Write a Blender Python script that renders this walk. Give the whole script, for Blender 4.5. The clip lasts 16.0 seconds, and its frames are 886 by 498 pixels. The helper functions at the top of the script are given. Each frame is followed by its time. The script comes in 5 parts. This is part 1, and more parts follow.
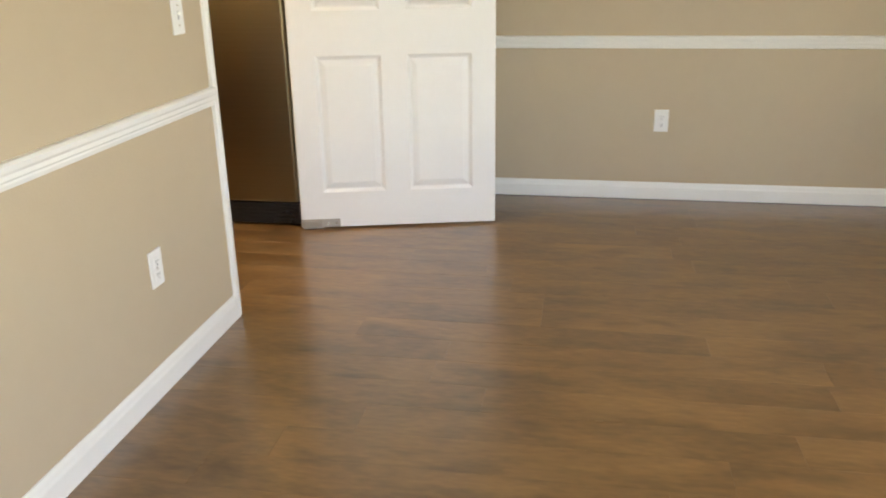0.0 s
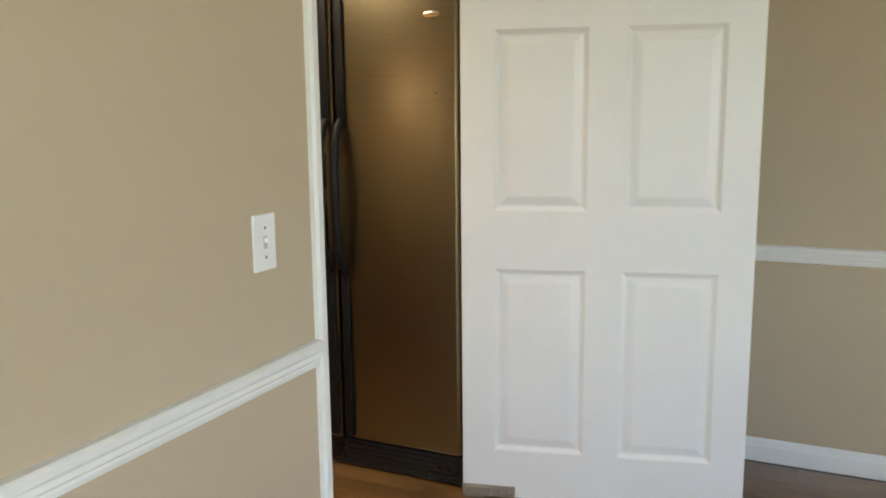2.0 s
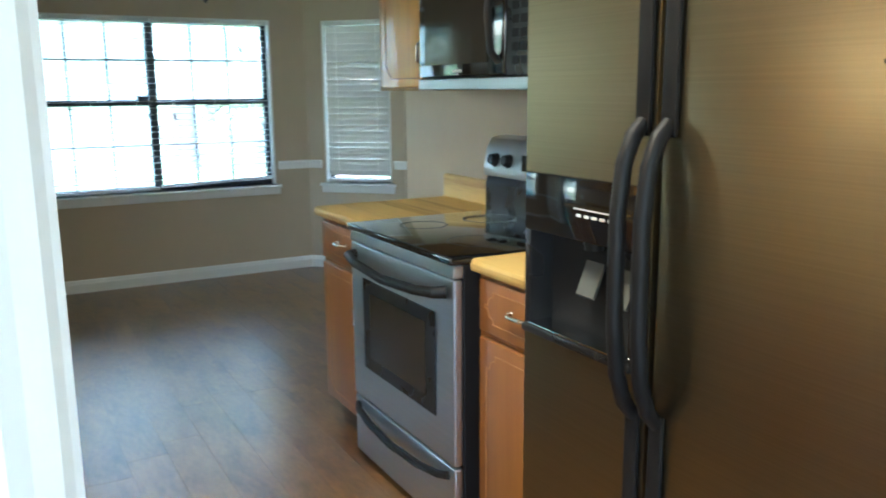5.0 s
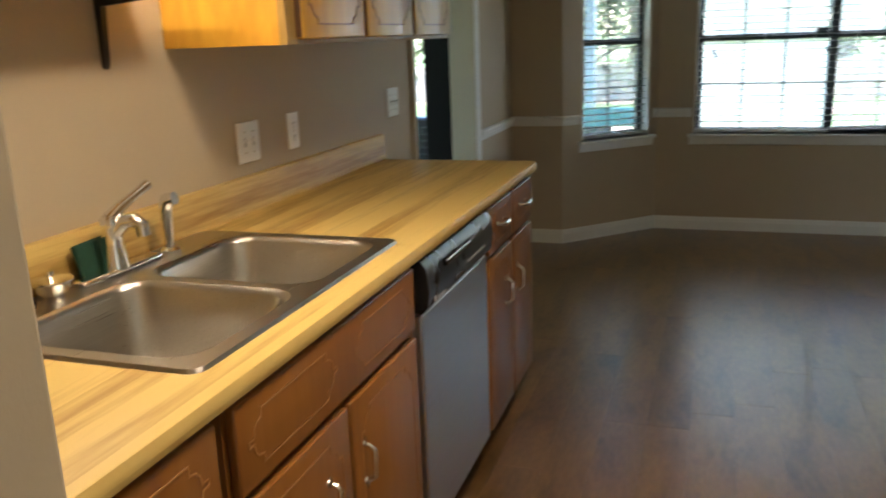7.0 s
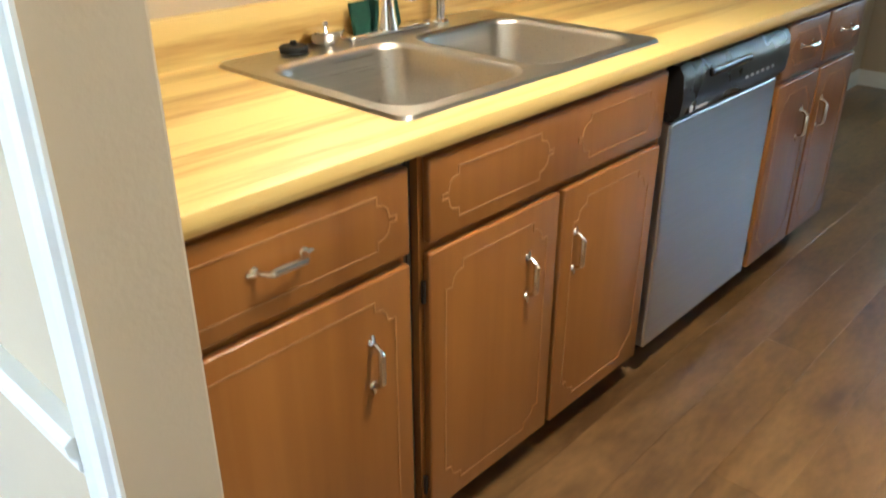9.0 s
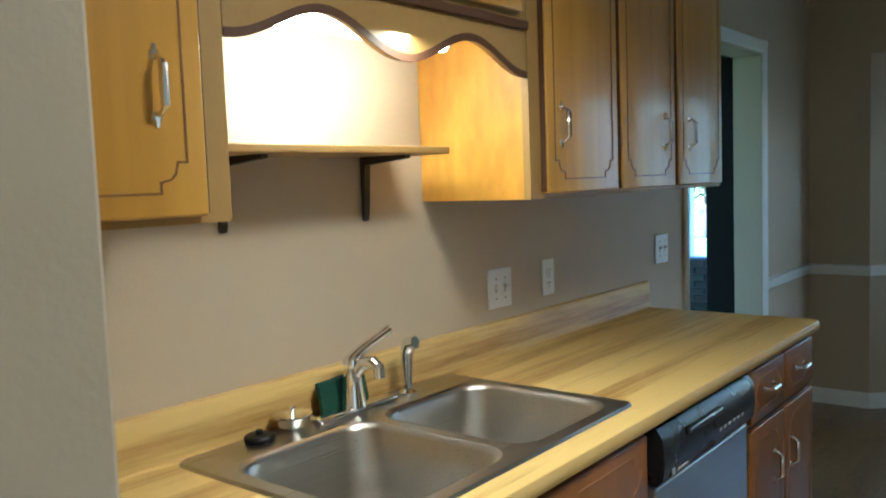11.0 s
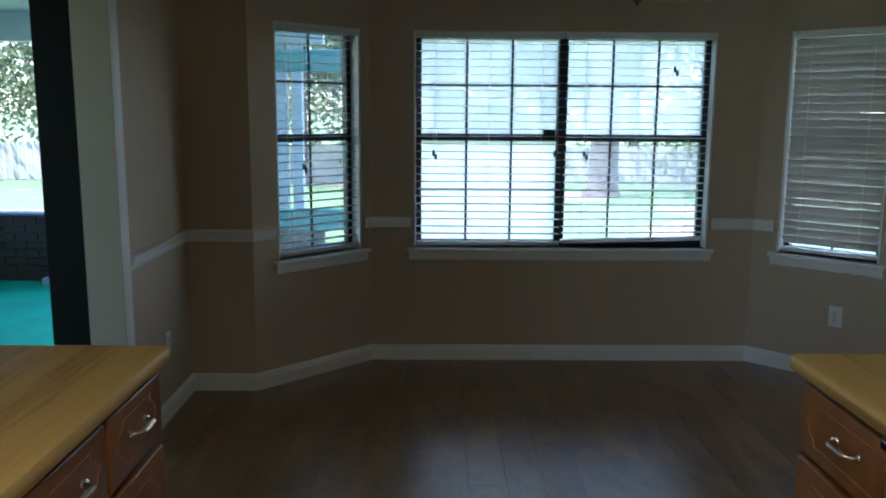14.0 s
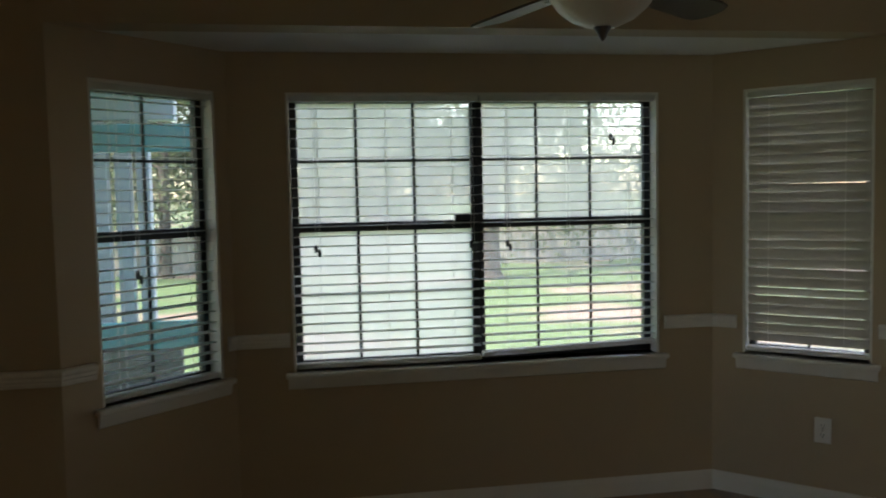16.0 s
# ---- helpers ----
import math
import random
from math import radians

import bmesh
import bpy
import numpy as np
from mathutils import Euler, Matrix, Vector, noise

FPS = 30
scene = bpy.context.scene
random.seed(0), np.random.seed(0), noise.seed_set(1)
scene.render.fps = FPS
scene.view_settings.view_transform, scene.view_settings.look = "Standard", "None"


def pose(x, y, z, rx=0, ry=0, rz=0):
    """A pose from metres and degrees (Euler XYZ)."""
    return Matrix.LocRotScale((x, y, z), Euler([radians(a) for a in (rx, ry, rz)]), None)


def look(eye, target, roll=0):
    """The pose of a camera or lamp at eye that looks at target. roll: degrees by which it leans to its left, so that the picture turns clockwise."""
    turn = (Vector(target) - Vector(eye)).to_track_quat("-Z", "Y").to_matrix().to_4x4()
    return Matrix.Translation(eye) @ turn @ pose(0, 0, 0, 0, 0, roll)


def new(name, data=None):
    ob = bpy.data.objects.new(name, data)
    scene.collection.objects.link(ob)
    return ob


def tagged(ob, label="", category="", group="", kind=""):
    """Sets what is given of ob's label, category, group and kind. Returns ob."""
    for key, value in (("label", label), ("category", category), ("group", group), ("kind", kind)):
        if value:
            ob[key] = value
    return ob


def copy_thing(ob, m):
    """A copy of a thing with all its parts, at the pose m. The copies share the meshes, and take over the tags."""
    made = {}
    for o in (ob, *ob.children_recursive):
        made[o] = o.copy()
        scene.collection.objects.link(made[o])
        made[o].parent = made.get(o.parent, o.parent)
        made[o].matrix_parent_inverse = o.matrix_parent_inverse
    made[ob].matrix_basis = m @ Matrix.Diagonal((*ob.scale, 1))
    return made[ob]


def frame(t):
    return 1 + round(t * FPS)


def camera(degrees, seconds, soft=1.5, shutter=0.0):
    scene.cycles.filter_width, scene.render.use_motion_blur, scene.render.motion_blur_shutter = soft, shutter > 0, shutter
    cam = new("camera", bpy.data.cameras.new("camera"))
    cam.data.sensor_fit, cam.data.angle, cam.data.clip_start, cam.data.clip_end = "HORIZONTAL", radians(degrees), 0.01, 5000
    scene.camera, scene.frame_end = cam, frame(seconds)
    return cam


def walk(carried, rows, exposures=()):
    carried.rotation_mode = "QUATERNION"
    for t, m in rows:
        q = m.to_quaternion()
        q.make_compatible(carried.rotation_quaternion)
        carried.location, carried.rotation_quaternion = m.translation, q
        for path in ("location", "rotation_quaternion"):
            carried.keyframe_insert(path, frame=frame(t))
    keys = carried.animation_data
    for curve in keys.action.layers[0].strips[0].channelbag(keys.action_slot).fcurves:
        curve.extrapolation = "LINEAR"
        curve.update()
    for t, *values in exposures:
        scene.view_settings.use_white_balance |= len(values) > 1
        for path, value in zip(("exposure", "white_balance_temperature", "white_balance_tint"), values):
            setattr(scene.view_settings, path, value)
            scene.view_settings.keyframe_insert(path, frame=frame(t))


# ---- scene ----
cam = camera(56.8, 16.0, soft=1.8, shutter=0.3)
PATH = [
    (0, (-1.737, -1.57, 1.278), (0.113, -1.238, 0.595), -1.0),
    (0.5, (-1.559, -1.516, 1.282), (0.272, -1.05, 0.626), -0.7),
    (1, (-1.299, -1.452, 1.308), (0.554, -0.899, 0.797), -0.5),
    (1.5, (-0.956, -1.44, 1.35), (0.874, -0.716, 0.995), -0.1),
    (2, (-0.616, -1.33, 1.361), (1.17, -0.493, 1.032), -0.6),
    (2.5, (-0.289, -1.265, 1.349), (1.423, -0.287, 1.014), -1.0),
    (3, (0.045, -1.165, 1.356), (1.639, -0.003, 1.025), -0.7),
    (3.2, (0.166, -1.106, 1.352), (1.726, 0.097, 1.01), -0.5),
    (5.3, (0.961, -0.778, 1.407), (1.728, 1.027, 1.012), -0.6),
    (5.5, (1.0, -0.783, 1.415), (1.621, 1.074, 1.01), -0.7),
    (6, (1.156, -0.765, 1.428), (1.375, 1.179, 1.011), -0.7),
    (6.5, (1.198, -0.645, 1.401), (1.009, 1.297, 0.962), -1.4),
    (7, (1.306, -0.578, 1.391), (0.685, 1.256, 0.89), -2.1),
    (7.5, (1.45, -0.536, 1.355), (0.445, 1.063, 0.698), -0.4),
    (8, (1.517, -0.504, 1.299), (0.445, 0.845, 0.283), 2.0),
    (8.5, (1.515, -0.513, 1.301), (0.387, 0.785, 0.28), 1.4),
    (9, (1.511, -0.518, 1.325), (0.292, 0.794, 0.435), -0.0),
    (9.5, (1.492, -0.515, 1.356), (0.203, 0.851, 0.67), -1.3),
    (10, (1.47, -0.523, 1.401), (0.149, 0.9, 0.918), -1.5),
    (10.2, (1.455, -0.517, 1.406), (0.122, 0.922, 1.017), -2.0),
    (12.3, (1.315, -0.163, 1.49), (0.36, 1.594, 1.475), -4.0),
    (12.5, (1.287, -0.072, 1.492), (0.47, 1.753, 1.443), -3.2),
    (13, (1.249, 0.118, 1.461), (0.852, 2.075, 1.35), -2.3),
    (13.5, (1.279, 0.349, 1.468), (1.201, 2.335, 1.246), -0.5),
    (14, (1.273, 0.651, 1.461), (1.294, 2.623, 1.131), 0.4),
    (14.5, (1.218, 0.926, 1.464), (1.312, 2.889, 1.091), -0.2),
    (15, (1.166, 1.246, 1.352), (1.322, 3.219, 1.06), 0.0),
    (15.5, (1.201, 1.506, 1.332), (1.362, 3.495, 1.204), -0.7),
    (16, (1.232, 1.729, 1.454), (1.555, 3.699, 1.322), -1.2),
]
EXPOSURES = [(0, 3.6, 7300, 14), (1, 3.45, 6600, 12), (2, 3.22, 6500, 11), (3.0, 3.26, 6650, 11), (5.3, 4.4, 5150, 3), (6, 3.85, 5150, 3), (6.5, 3.6, 5600, 7), (7, 3.48, 6300, 12),
             (7.5, 3.68, 7100, 20), (8, 4.42, 6900, 18), (8.5, 4.78, 6000, 12), (9, 4.45, 5300, 6), (10, 3.97, 4700, 1), (12.3, 3.16, 4650, 3), (13, 2.97, 4950, 6), (13.5, 2.75, 5000, 9),
             (14.5, 2.7, 6200, 13), (15, 2.52, 7100, 15), (15.5, 2.42, 7200, 12), (16, 1.98, 7200, 13)]
walk(cam, [(t, look(eye, target, roll)) for t, eye, target, roll in PATH], EXPOSURES)

# ------------------------------------------------------------ light
world = bpy.data.worlds.new("sky")
scene.world = world
world.use_nodes = True
sky = world.node_tree.nodes.new("ShaderNodeTexSky")
sky.sky_type, sky.sun_disc = "NISHITA", False
sky.sun_elevation, sky.sun_rotation = radians(55), radians(60)
world.node_tree.links.new(sky.outputs[0], world.node_tree.nodes["Background"].inputs[0])
world.node_tree.nodes["Background"].inputs[1].default_value = 0.15


def lamp(name, kind, energy, colour, m, **more):
    data = bpy.data.lights.new(name, kind)
    data.energy, data.color = energy, colour
    for key, value in more.items():
        if key == "angle":
            data.angle = value
        elif key == "size":
            data.shape, data.size, data.size_y = "RECTANGLE", value[0], value[1]
        elif key == "soft":
            data.shadow_soft_size = value
    ob = new(name, data)
    ob.matrix_world = m
    return ob


# the sun stands behind the house, so no direct beam falls through the bay
lamp("sun", "SUN", 3.6, (1.0, 0.95, 0.87), look((-12, 8, 22), (0, 14, 0)), angle=radians(0.5))
# added daylight: two unseen dining windows, and a nook glass door inferred, not built
lamp("dining_daylight", "AREA", 5.6, (1.0, 0.97, 0.92), look((-1.3, -4.17, 1.45), (-1.3, 0, 1.2)), size=(2.1, 1.4))
lamp("nook_daylight", "AREA", 0.22, (0.9, 0.96, 1.0), look((4.01, 3.8, 1.08), (0, 3.8, 1.08)), size=(1.6, 1.95))
lamp("side_daylight", "AREA", 0.35, (1.0, 0.97, 0.92), look((-3.57, -2.4, 1.45), (0, -2.4, 1.2)), size=(1.7, 1.4))


# ------------------------------------------------------------ materials
def mat(name, colour, rough=0.5, metal=0.0, vary=0.12, scale=6.0, bump=0.0, bump_scale=60.0, stretch=(1, 1, 1), coat=0.0, islands=False, spec=0.5):
    """A painted or plain surface: base colour with variation at two scales, fine relief and uneven gloss."""
    m = bpy.data.materials.new(name)
    m.use_nodes = True
    n, l = m.node_tree.nodes, m.node_tree.links
    b = n["Principled BSDF"]
    b.inputs["Metallic"].default_value = metal
    b.inputs["Coat Weight"].default_value = coat
    b.inputs["Specular IOR Level"].default_value = spec
    geo = n.new("ShaderNodeNewGeometry")
    mp = n.new("ShaderNodeMapping")
    mp.inputs["Scale"].default_value = stretch
    l.new(geo.outputs["Position"], mp.inputs["Vector"])
    big, fine = n.new("ShaderNodeTexNoise"), n.new("ShaderNodeTexNoise")
    big.inputs["Scale"].default_value, big.inputs["Detail"].default_value = scale, 5
    fine.inputs["Scale"].default_value, fine.inputs["Detail"].default_value = scale * 12, 3
    for t in (big, fine):
        l.new(mp.outputs[0], t.inputs["Vector"])
    add = n.new("ShaderNodeMath")
    add.operation = "MULTIPLY_ADD"
    l.new(fine.outputs[0], add.inputs[0])
    add.inputs[1].default_value = 0.35
    l.new(big.outputs[0], add.inputs[2])
    ramp = n.new("ShaderNodeMapRange")
    ramp.inputs["From Min"].default_value, ramp.inputs["From Max"].default_value = 0.35, 1.0
    ramp.inputs["To Min"].default_value, ramp.inputs["To Max"].default_value = 1 - vary, 1 + vary
    l.new(add.outputs[0], ramp.inputs["Value"])
    value = ramp.outputs[0]
    mix = n.new("ShaderNodeVectorMath")
    mix.operation = "SCALE"
    mix.inputs[0].default_value = colour[:3]
    l.new(value, mix.inputs["Scale"])
    l.new(mix.outputs[0], b.inputs["Base Color"])
    rr = n.new("ShaderNodeMapRange")
    rr.inputs["To Min"].default_value, rr.inputs["To Max"].default_value = max(0.02, rough - 0.08), min(1, rough + 0.08)
    l.new(big.outputs[0], rr.inputs["Value"])
    l.new(rr.outputs[0], b.inputs["Roughness"])
    if bump:
        tex, bm_ = n.new("ShaderNodeTexNoise"), n.new("ShaderNodeBump")
        tex.inputs["Scale"].default_value = bump_scale
        bm_.inputs["Strength"].default_value, bm_.inputs["Distance"].default_value = bump, 0.003
        l.new(mp.outputs[0], tex.inputs["Vector"])
        l.new(tex.outputs[0], bm_.inputs["Height"])
        l.new(bm_.outputs[0], b.inputs["Normal"])
    return m


def wood(name, dark, light, axis="y", grain=9.0, rough=0.4, coat=0.0, per_object=0.0, bands=0.0, bump=0.15, fleck=0.0, stretch=0.07):
    """Wood with grain along an axis; per_object shifts tone and figure from piece to piece; bands gives glued staves."""
    m = bpy.data.materials.new(name)
    m.use_nodes = True
    n, l = m.node_tree.nodes, m.node_tree.links
    b = n["Principled BSDF"]
    geo, info = n.new("ShaderNodeNewGeometry"), n.new("ShaderNodeObjectInfo")
    mp = n.new("ShaderNodeMapping")
    s = {"x": (stretch, 1, 1), "y": (1, stretch, 1), "z": (1, 1, stretch)}[axis]
    mp.inputs["Scale"].default_value = s
    l.new(geo.outputs["Position"], mp.inputs["Vector"])
    off = n.new("ShaderNodeVectorMath")
    off.operation = "MULTIPLY_ADD"
    comb = n.new("ShaderNodeCombineXYZ")
    for i in range(3):
        l.new(info.outputs["Random"], comb.inputs[i])
    l.new(comb.outputs[0], off.inputs[0])
    off.inputs[1].default_value = (37 * per_object, 53 * per_object, 11 * per_object)
    l.new(mp.outputs[0], off.inputs[2])
    streak, fine = n.new("ShaderNodeTexNoise"), n.new("ShaderNodeTexNoise")
    streak.inputs["Scale"].default_value, streak.inputs["Detail"].default_value, streak.inputs["Distortion"].default_value = grain, 6, 0.6
    fine.inputs["Scale"].default_value, fine.inputs["Detail"].default_value = grain * 9, 4
    l.new(off.outputs[0], streak.inputs["Vector"])
    l.new(off.outputs[0], fine.inputs["Vector"])
    a = n.new("ShaderNodeMath")
    a.operation = "MULTIPLY_ADD"
    l.new(fine.outputs[0], a.inputs[0])
    a.inputs[1].default_value = 0.4
    l.new(streak.outputs[0], a.inputs[2])
    last = a.outputs[0]
    if per_object:
        c = n.new("ShaderNodeMath")
        c.operation = "MULTIPLY_ADD"
        l.new(info.outputs["Random"], c.inputs[0])
        c.inputs[1].default_value = 0.22 * per_object
        l.new(last, c.inputs[2])
        last = c.outputs[0]
    if bands:
        sep, fl, wn, c = n.new("ShaderNodeSeparateXYZ"), n.new("ShaderNodeMath"), n.new("ShaderNodeTexWhiteNoise"), n.new("ShaderNodeMath")
        l.new(geo.outputs["Position"], sep.inputs[0])
        mul = n.new("ShaderNodeMath")
        mul.operation, mul.inputs[1].default_value = "MULTIPLY", bands
        both = n.new("ShaderNodeMath")
        both.operation = "ADD"
        l.new(sep.outputs[0], both.inputs[0])
        l.new(sep.outputs[2], both.inputs[1])
        l.new(both.outputs[0], mul.inputs[0])
        fl.operation = "FLOOR"
        l.new(mul.outputs[0], fl.inputs[0])
        wn.noise_dimensions = "1D"
        l.new(fl.outputs[0], wn.inputs["W"])
        c.operation = "MULTIPLY_ADD"
        l.new(wn.outputs[0], c.inputs[0])
        c.inputs[1].default_value = 0.5
        l.new(last, c.inputs[2])
        last = c.outputs[0]
    ramp = n.new("ShaderNodeValToRGB")
    e = ramp.color_ramp.elements
    e[0].position, e[0].color = 0.45 + 0.1 * (bands > 0), (*dark, 1)
    e[1].position, e[1].color = 0.95 + 0.15 * (per_object > 0) + 0.24 * (bands > 0), (*light, 1)
    l.new(last, ramp.inputs[0])
    colour = ramp.outputs[0]
    if fleck:
        vor, cr, mx = n.new("ShaderNodeTexNoise"), n.new("ShaderNodeMapRange"), n.new("ShaderNodeMix")
        vor.inputs["Scale"].default_value, vor.inputs["Detail"].default_value = fleck, 2
        mp2 = n.new("ShaderNodeMapping")
        mp2.inputs["Scale"].default_value = {"x": (0.4, 1, 1), "y": (1, 0.4, 1), "z": (1, 1, 0.4)}[axis]
        l.new(geo.outputs["Position"], mp2.inputs["Vector"])
        l.new(mp2.outputs[0], vor.inputs["Vector"])
        cr.inputs["From Min"].default_value, cr.inputs["From Max"].default_value = 0.57, 0.9
        l.new(vor.outputs[0], cr.inputs["Value"])
        mx.data_type = "RGBA"
        l.new(cr.outputs[0], mx.inputs["Factor"])
        l.new(colour, mx.inputs["A"])
        mx.inputs["B"].default_value = (*[v * 0.8 for v in dark], 1)
        colour = mx.outputs["Result"]
    l.new(colour, b.inputs["Base Color"])
    rr = n.new("ShaderNodeMapRange")
    rr.inputs["To Min"].default_value, rr.inputs["To Max"].default_value = rough - 0.1, rough + 0.1
    l.new(streak.outputs[0], rr.inputs["Value"])
    l.new(rr.outputs[0], b.inputs["Roughness"])
    b.inputs["Coat Weight"].default_value, b.inputs["Coat Roughness"].default_value = coat, 0.25
    bp = n.new("ShaderNodeBump")
    bp.inputs["Strength"].default_value, bp.inputs["Distance"].default_value = bump, 0.002
    l.new(fine.outputs[0], bp.inputs["Height"])
    l.new(bp.outputs[0], b.inputs["Normal"])
    return m


def brushed(name, colour, rough, axis="y"):
    """Brushed stainless steel with its fine lines along an axis."""
    m = bpy.data.materials.new(name)
    m.use_nodes = True
    n, l = m.node_tree.nodes, m.node_tree.links
    b = n["Principled BSDF"]
    b.inputs["Metallic"].default_value = 1
    geo, mp, tx = n.new("ShaderNodeNewGeometry"), n.new("ShaderNodeMapping"), n.new("ShaderNodeTexNoise")
    mp.inputs["Scale"].default_value = {"x": (2, 300, 300), "y": (300, 2, 300), "z": (300, 300, 2)}[axis]
    l.new(geo.outputs["Position"], mp.inputs["Vector"])
    l.new(mp.outputs[0], tx.inputs["Vector"])
    tx.inputs["Scale"].default_value = 1
    r, c, bp = n.new("ShaderNodeMapRange"), n.new("ShaderNodeMapRange"), n.new("ShaderNodeBump")
    r.inputs["To Min"].default_value, r.inputs["To Max"].default_value = rough - 0.06, rough + 0.06
    c.inputs["To Min"].default_value, c.inputs["To Max"].default_value = 0.85, 1.1
    l.new(tx.outputs[0], r.inputs["Value"])
    l.new(tx.outputs[0], c.inputs["Value"])
    l.new(r.outputs[0], b.inputs["Roughness"])
    v = n.new("ShaderNodeVectorMath")
    v.operation = "SCALE"
    v.inputs[0].default_value = colour
    l.new(c.outputs[0], v.inputs["Scale"])
    l.new(v.outputs[0], b.inputs["Base Color"])
    bp.inputs["Strength"].default_value, bp.inputs["Distance"].default_value = 0.06, 0.001
    l.new(tx.outputs[0], bp.inputs["Height"])
    l.new(bp.outputs[0], b.inputs["Normal"])
    return m


def glow(name, colour, strength):
    m = bpy.data.materials.new(name)
    m.use_nodes = True
    b = m.node_tree.nodes["Principled BSDF"]
    b.inputs["Emission Color"].default_value, b.inputs["Emission Strength"].default_value = (*colour, 1), strength
    return m


PAINT = mat("beige_wall_paint", (0.5, 0.408, 0.286), 0.62, vary=0.05, scale=1.2, bump=0.12, bump_scale=140)
CEILING = mat("white_ceiling_paint", (0.76, 0.75, 0.73), 0.85, vary=0.05, scale=2, bump=0.5, bump_scale=90)
TRIM = mat("white_trim_paint", (0.8, 0.8, 0.77), 0.35, vary=0.04, scale=4)
DOOR_WHITE = mat("white_door_paint", (0.8, 0.8, 0.79), 0.38, vary=0.03, scale=3, bump=0.1, bump_scale=120)
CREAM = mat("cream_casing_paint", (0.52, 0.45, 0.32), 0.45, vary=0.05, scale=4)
PLANK = wood("vinyl_plank", (0.083, 0.038, 0.012), (0.285, 0.155, 0.056), "y", 7, 0.34, coat=0.55, per_object=0.3, bump=0.06, fleck=11, stretch=0.3)
COUNTER = wood("butcher_block_laminate", (0.255, 0.125, 0.022), (0.64, 0.45, 0.15), "y", 11, 0.44, bands=24, bump=0.03)
CABINET = wood("brown_cabinet_stain", (0.19, 0.068, 0.012), (0.345, 0.14, 0.027), "z", 3, 0.36, coat=0.25, bump=0.05)
UPPER = wood("honey_cabinet_stain", (0.36, 0.172, 0.015), (0.62, 0.345, 0.045), "z", 3, 0.36, coat=0.4, bump=0.05)
PINE = wood("varnished_plywood", (0.41, 0.168, 0.01), (0.74, 0.41, 0.042), "z", 3.2, 0.42, coat=0.2, bump=0.05, stretch=0.35)
PLANK.node_tree.nodes["Principled BSDF"].inputs["Specular IOR Level"].default_value = 0.9
COUNTER.node_tree.nodes["Principled BSDF"].inputs["Specular IOR Level"].default_value = 0.28
UPPER.node_tree.nodes["Principled BSDF"].inputs["Coat Roughness"].default_value = 0.13
GROOVE = mat("dark_stain_shade_line", (0.085, 0.035, 0.014), 0.6, vary=0.2)
EDGE_TAN = mat("tan_painted_edge", (0.34, 0.205, 0.058), 0.45, vary=0.14, scale=5)
TOEKICK = mat("dark_toe_kick", (0.03, 0.022, 0.017), 0.7)
# tints imitate reflections: slight cool daylight here, dark gold room glow on the refrigerator
STEEL = brushed("brushed_steel", (0.55, 0.57, 0.59), 0.34, "y")
STEEL_WARM = brushed("steel_warm_reflection", (0.27, 0.225, 0.14), 0.34, "y")
SINK_STEEL = brushed("sink_steel", (0.52, 0.495, 0.455), 0.3, "y")
CHROME = mat("chrome", (0.85, 0.85, 0.85), 0.1, 1.0, vary=0.03)
PEWTER = mat("nickel_pull", (0.72, 0.69, 0.63), 0.22, 1.0, vary=0.06)
BLACK = mat("black_plastic", (0.012, 0.012, 0.013), 0.28, vary=0.1)
BLACK_SATIN = mat("black_satin_plastic", (0.008, 0.008, 0.009), 0.5, spec=0.25, vary=0.1, bump=0.1, bump_scale=300)
BLACK_GLASS = mat("black_glass", (0.006, 0.006, 0.007), 0.06, vary=0.05, coat=0.6)
OVEN_GLASS = mat("oven_door_glass", (0.03, 0.026, 0.022), 0.1, vary=0.1, coat=0.5)
GREY_MARK = mat("pale_grey_print", (0.5, 0.5, 0.5), 0.5)
PLATE = mat("white_cover_plate", (0.82, 0.82, 0.8), 0.32, vary=0.03)
SLOT = mat("dark_slot", (0.02, 0.02, 0.02), 0.6)
BRONZE = mat("dark_bronze_sash", (0.016, 0.02, 0.026), 0.4, vary=0.15)
def thin_slat(name, colour, through_light):
    """Slat vinyl that lets part of the daylight through."""
    m = mat(name, colour, 0.5, vary=0.08, scale=9)
    n, l = m.node_tree.nodes, m.node_tree.links
    thin, mixed = n.new("ShaderNodeBsdfTranslucent"), n.new("ShaderNodeMixShader")
    thin.inputs["Color"].default_value, mixed.inputs[0].default_value = (0.8, 0.8, 0.78, 1), through_light
    l.new(n["Principled BSDF"].outputs[0], mixed.inputs[1])
    l.new(thin.outputs[0], mixed.inputs[2])
    l.new(mixed.outputs[0], n["Material Output"].inputs["Surface"])
    return m


BLIND = thin_slat("white_blind_slat", (0.72, 0.715, 0.69), 0.35)
# copy for the closed blind, the slats' shade put into a darker colour
BLIND_SHADED = thin_slat("shaded_blind_slat", (0.5, 0.48, 0.43), 0.03)


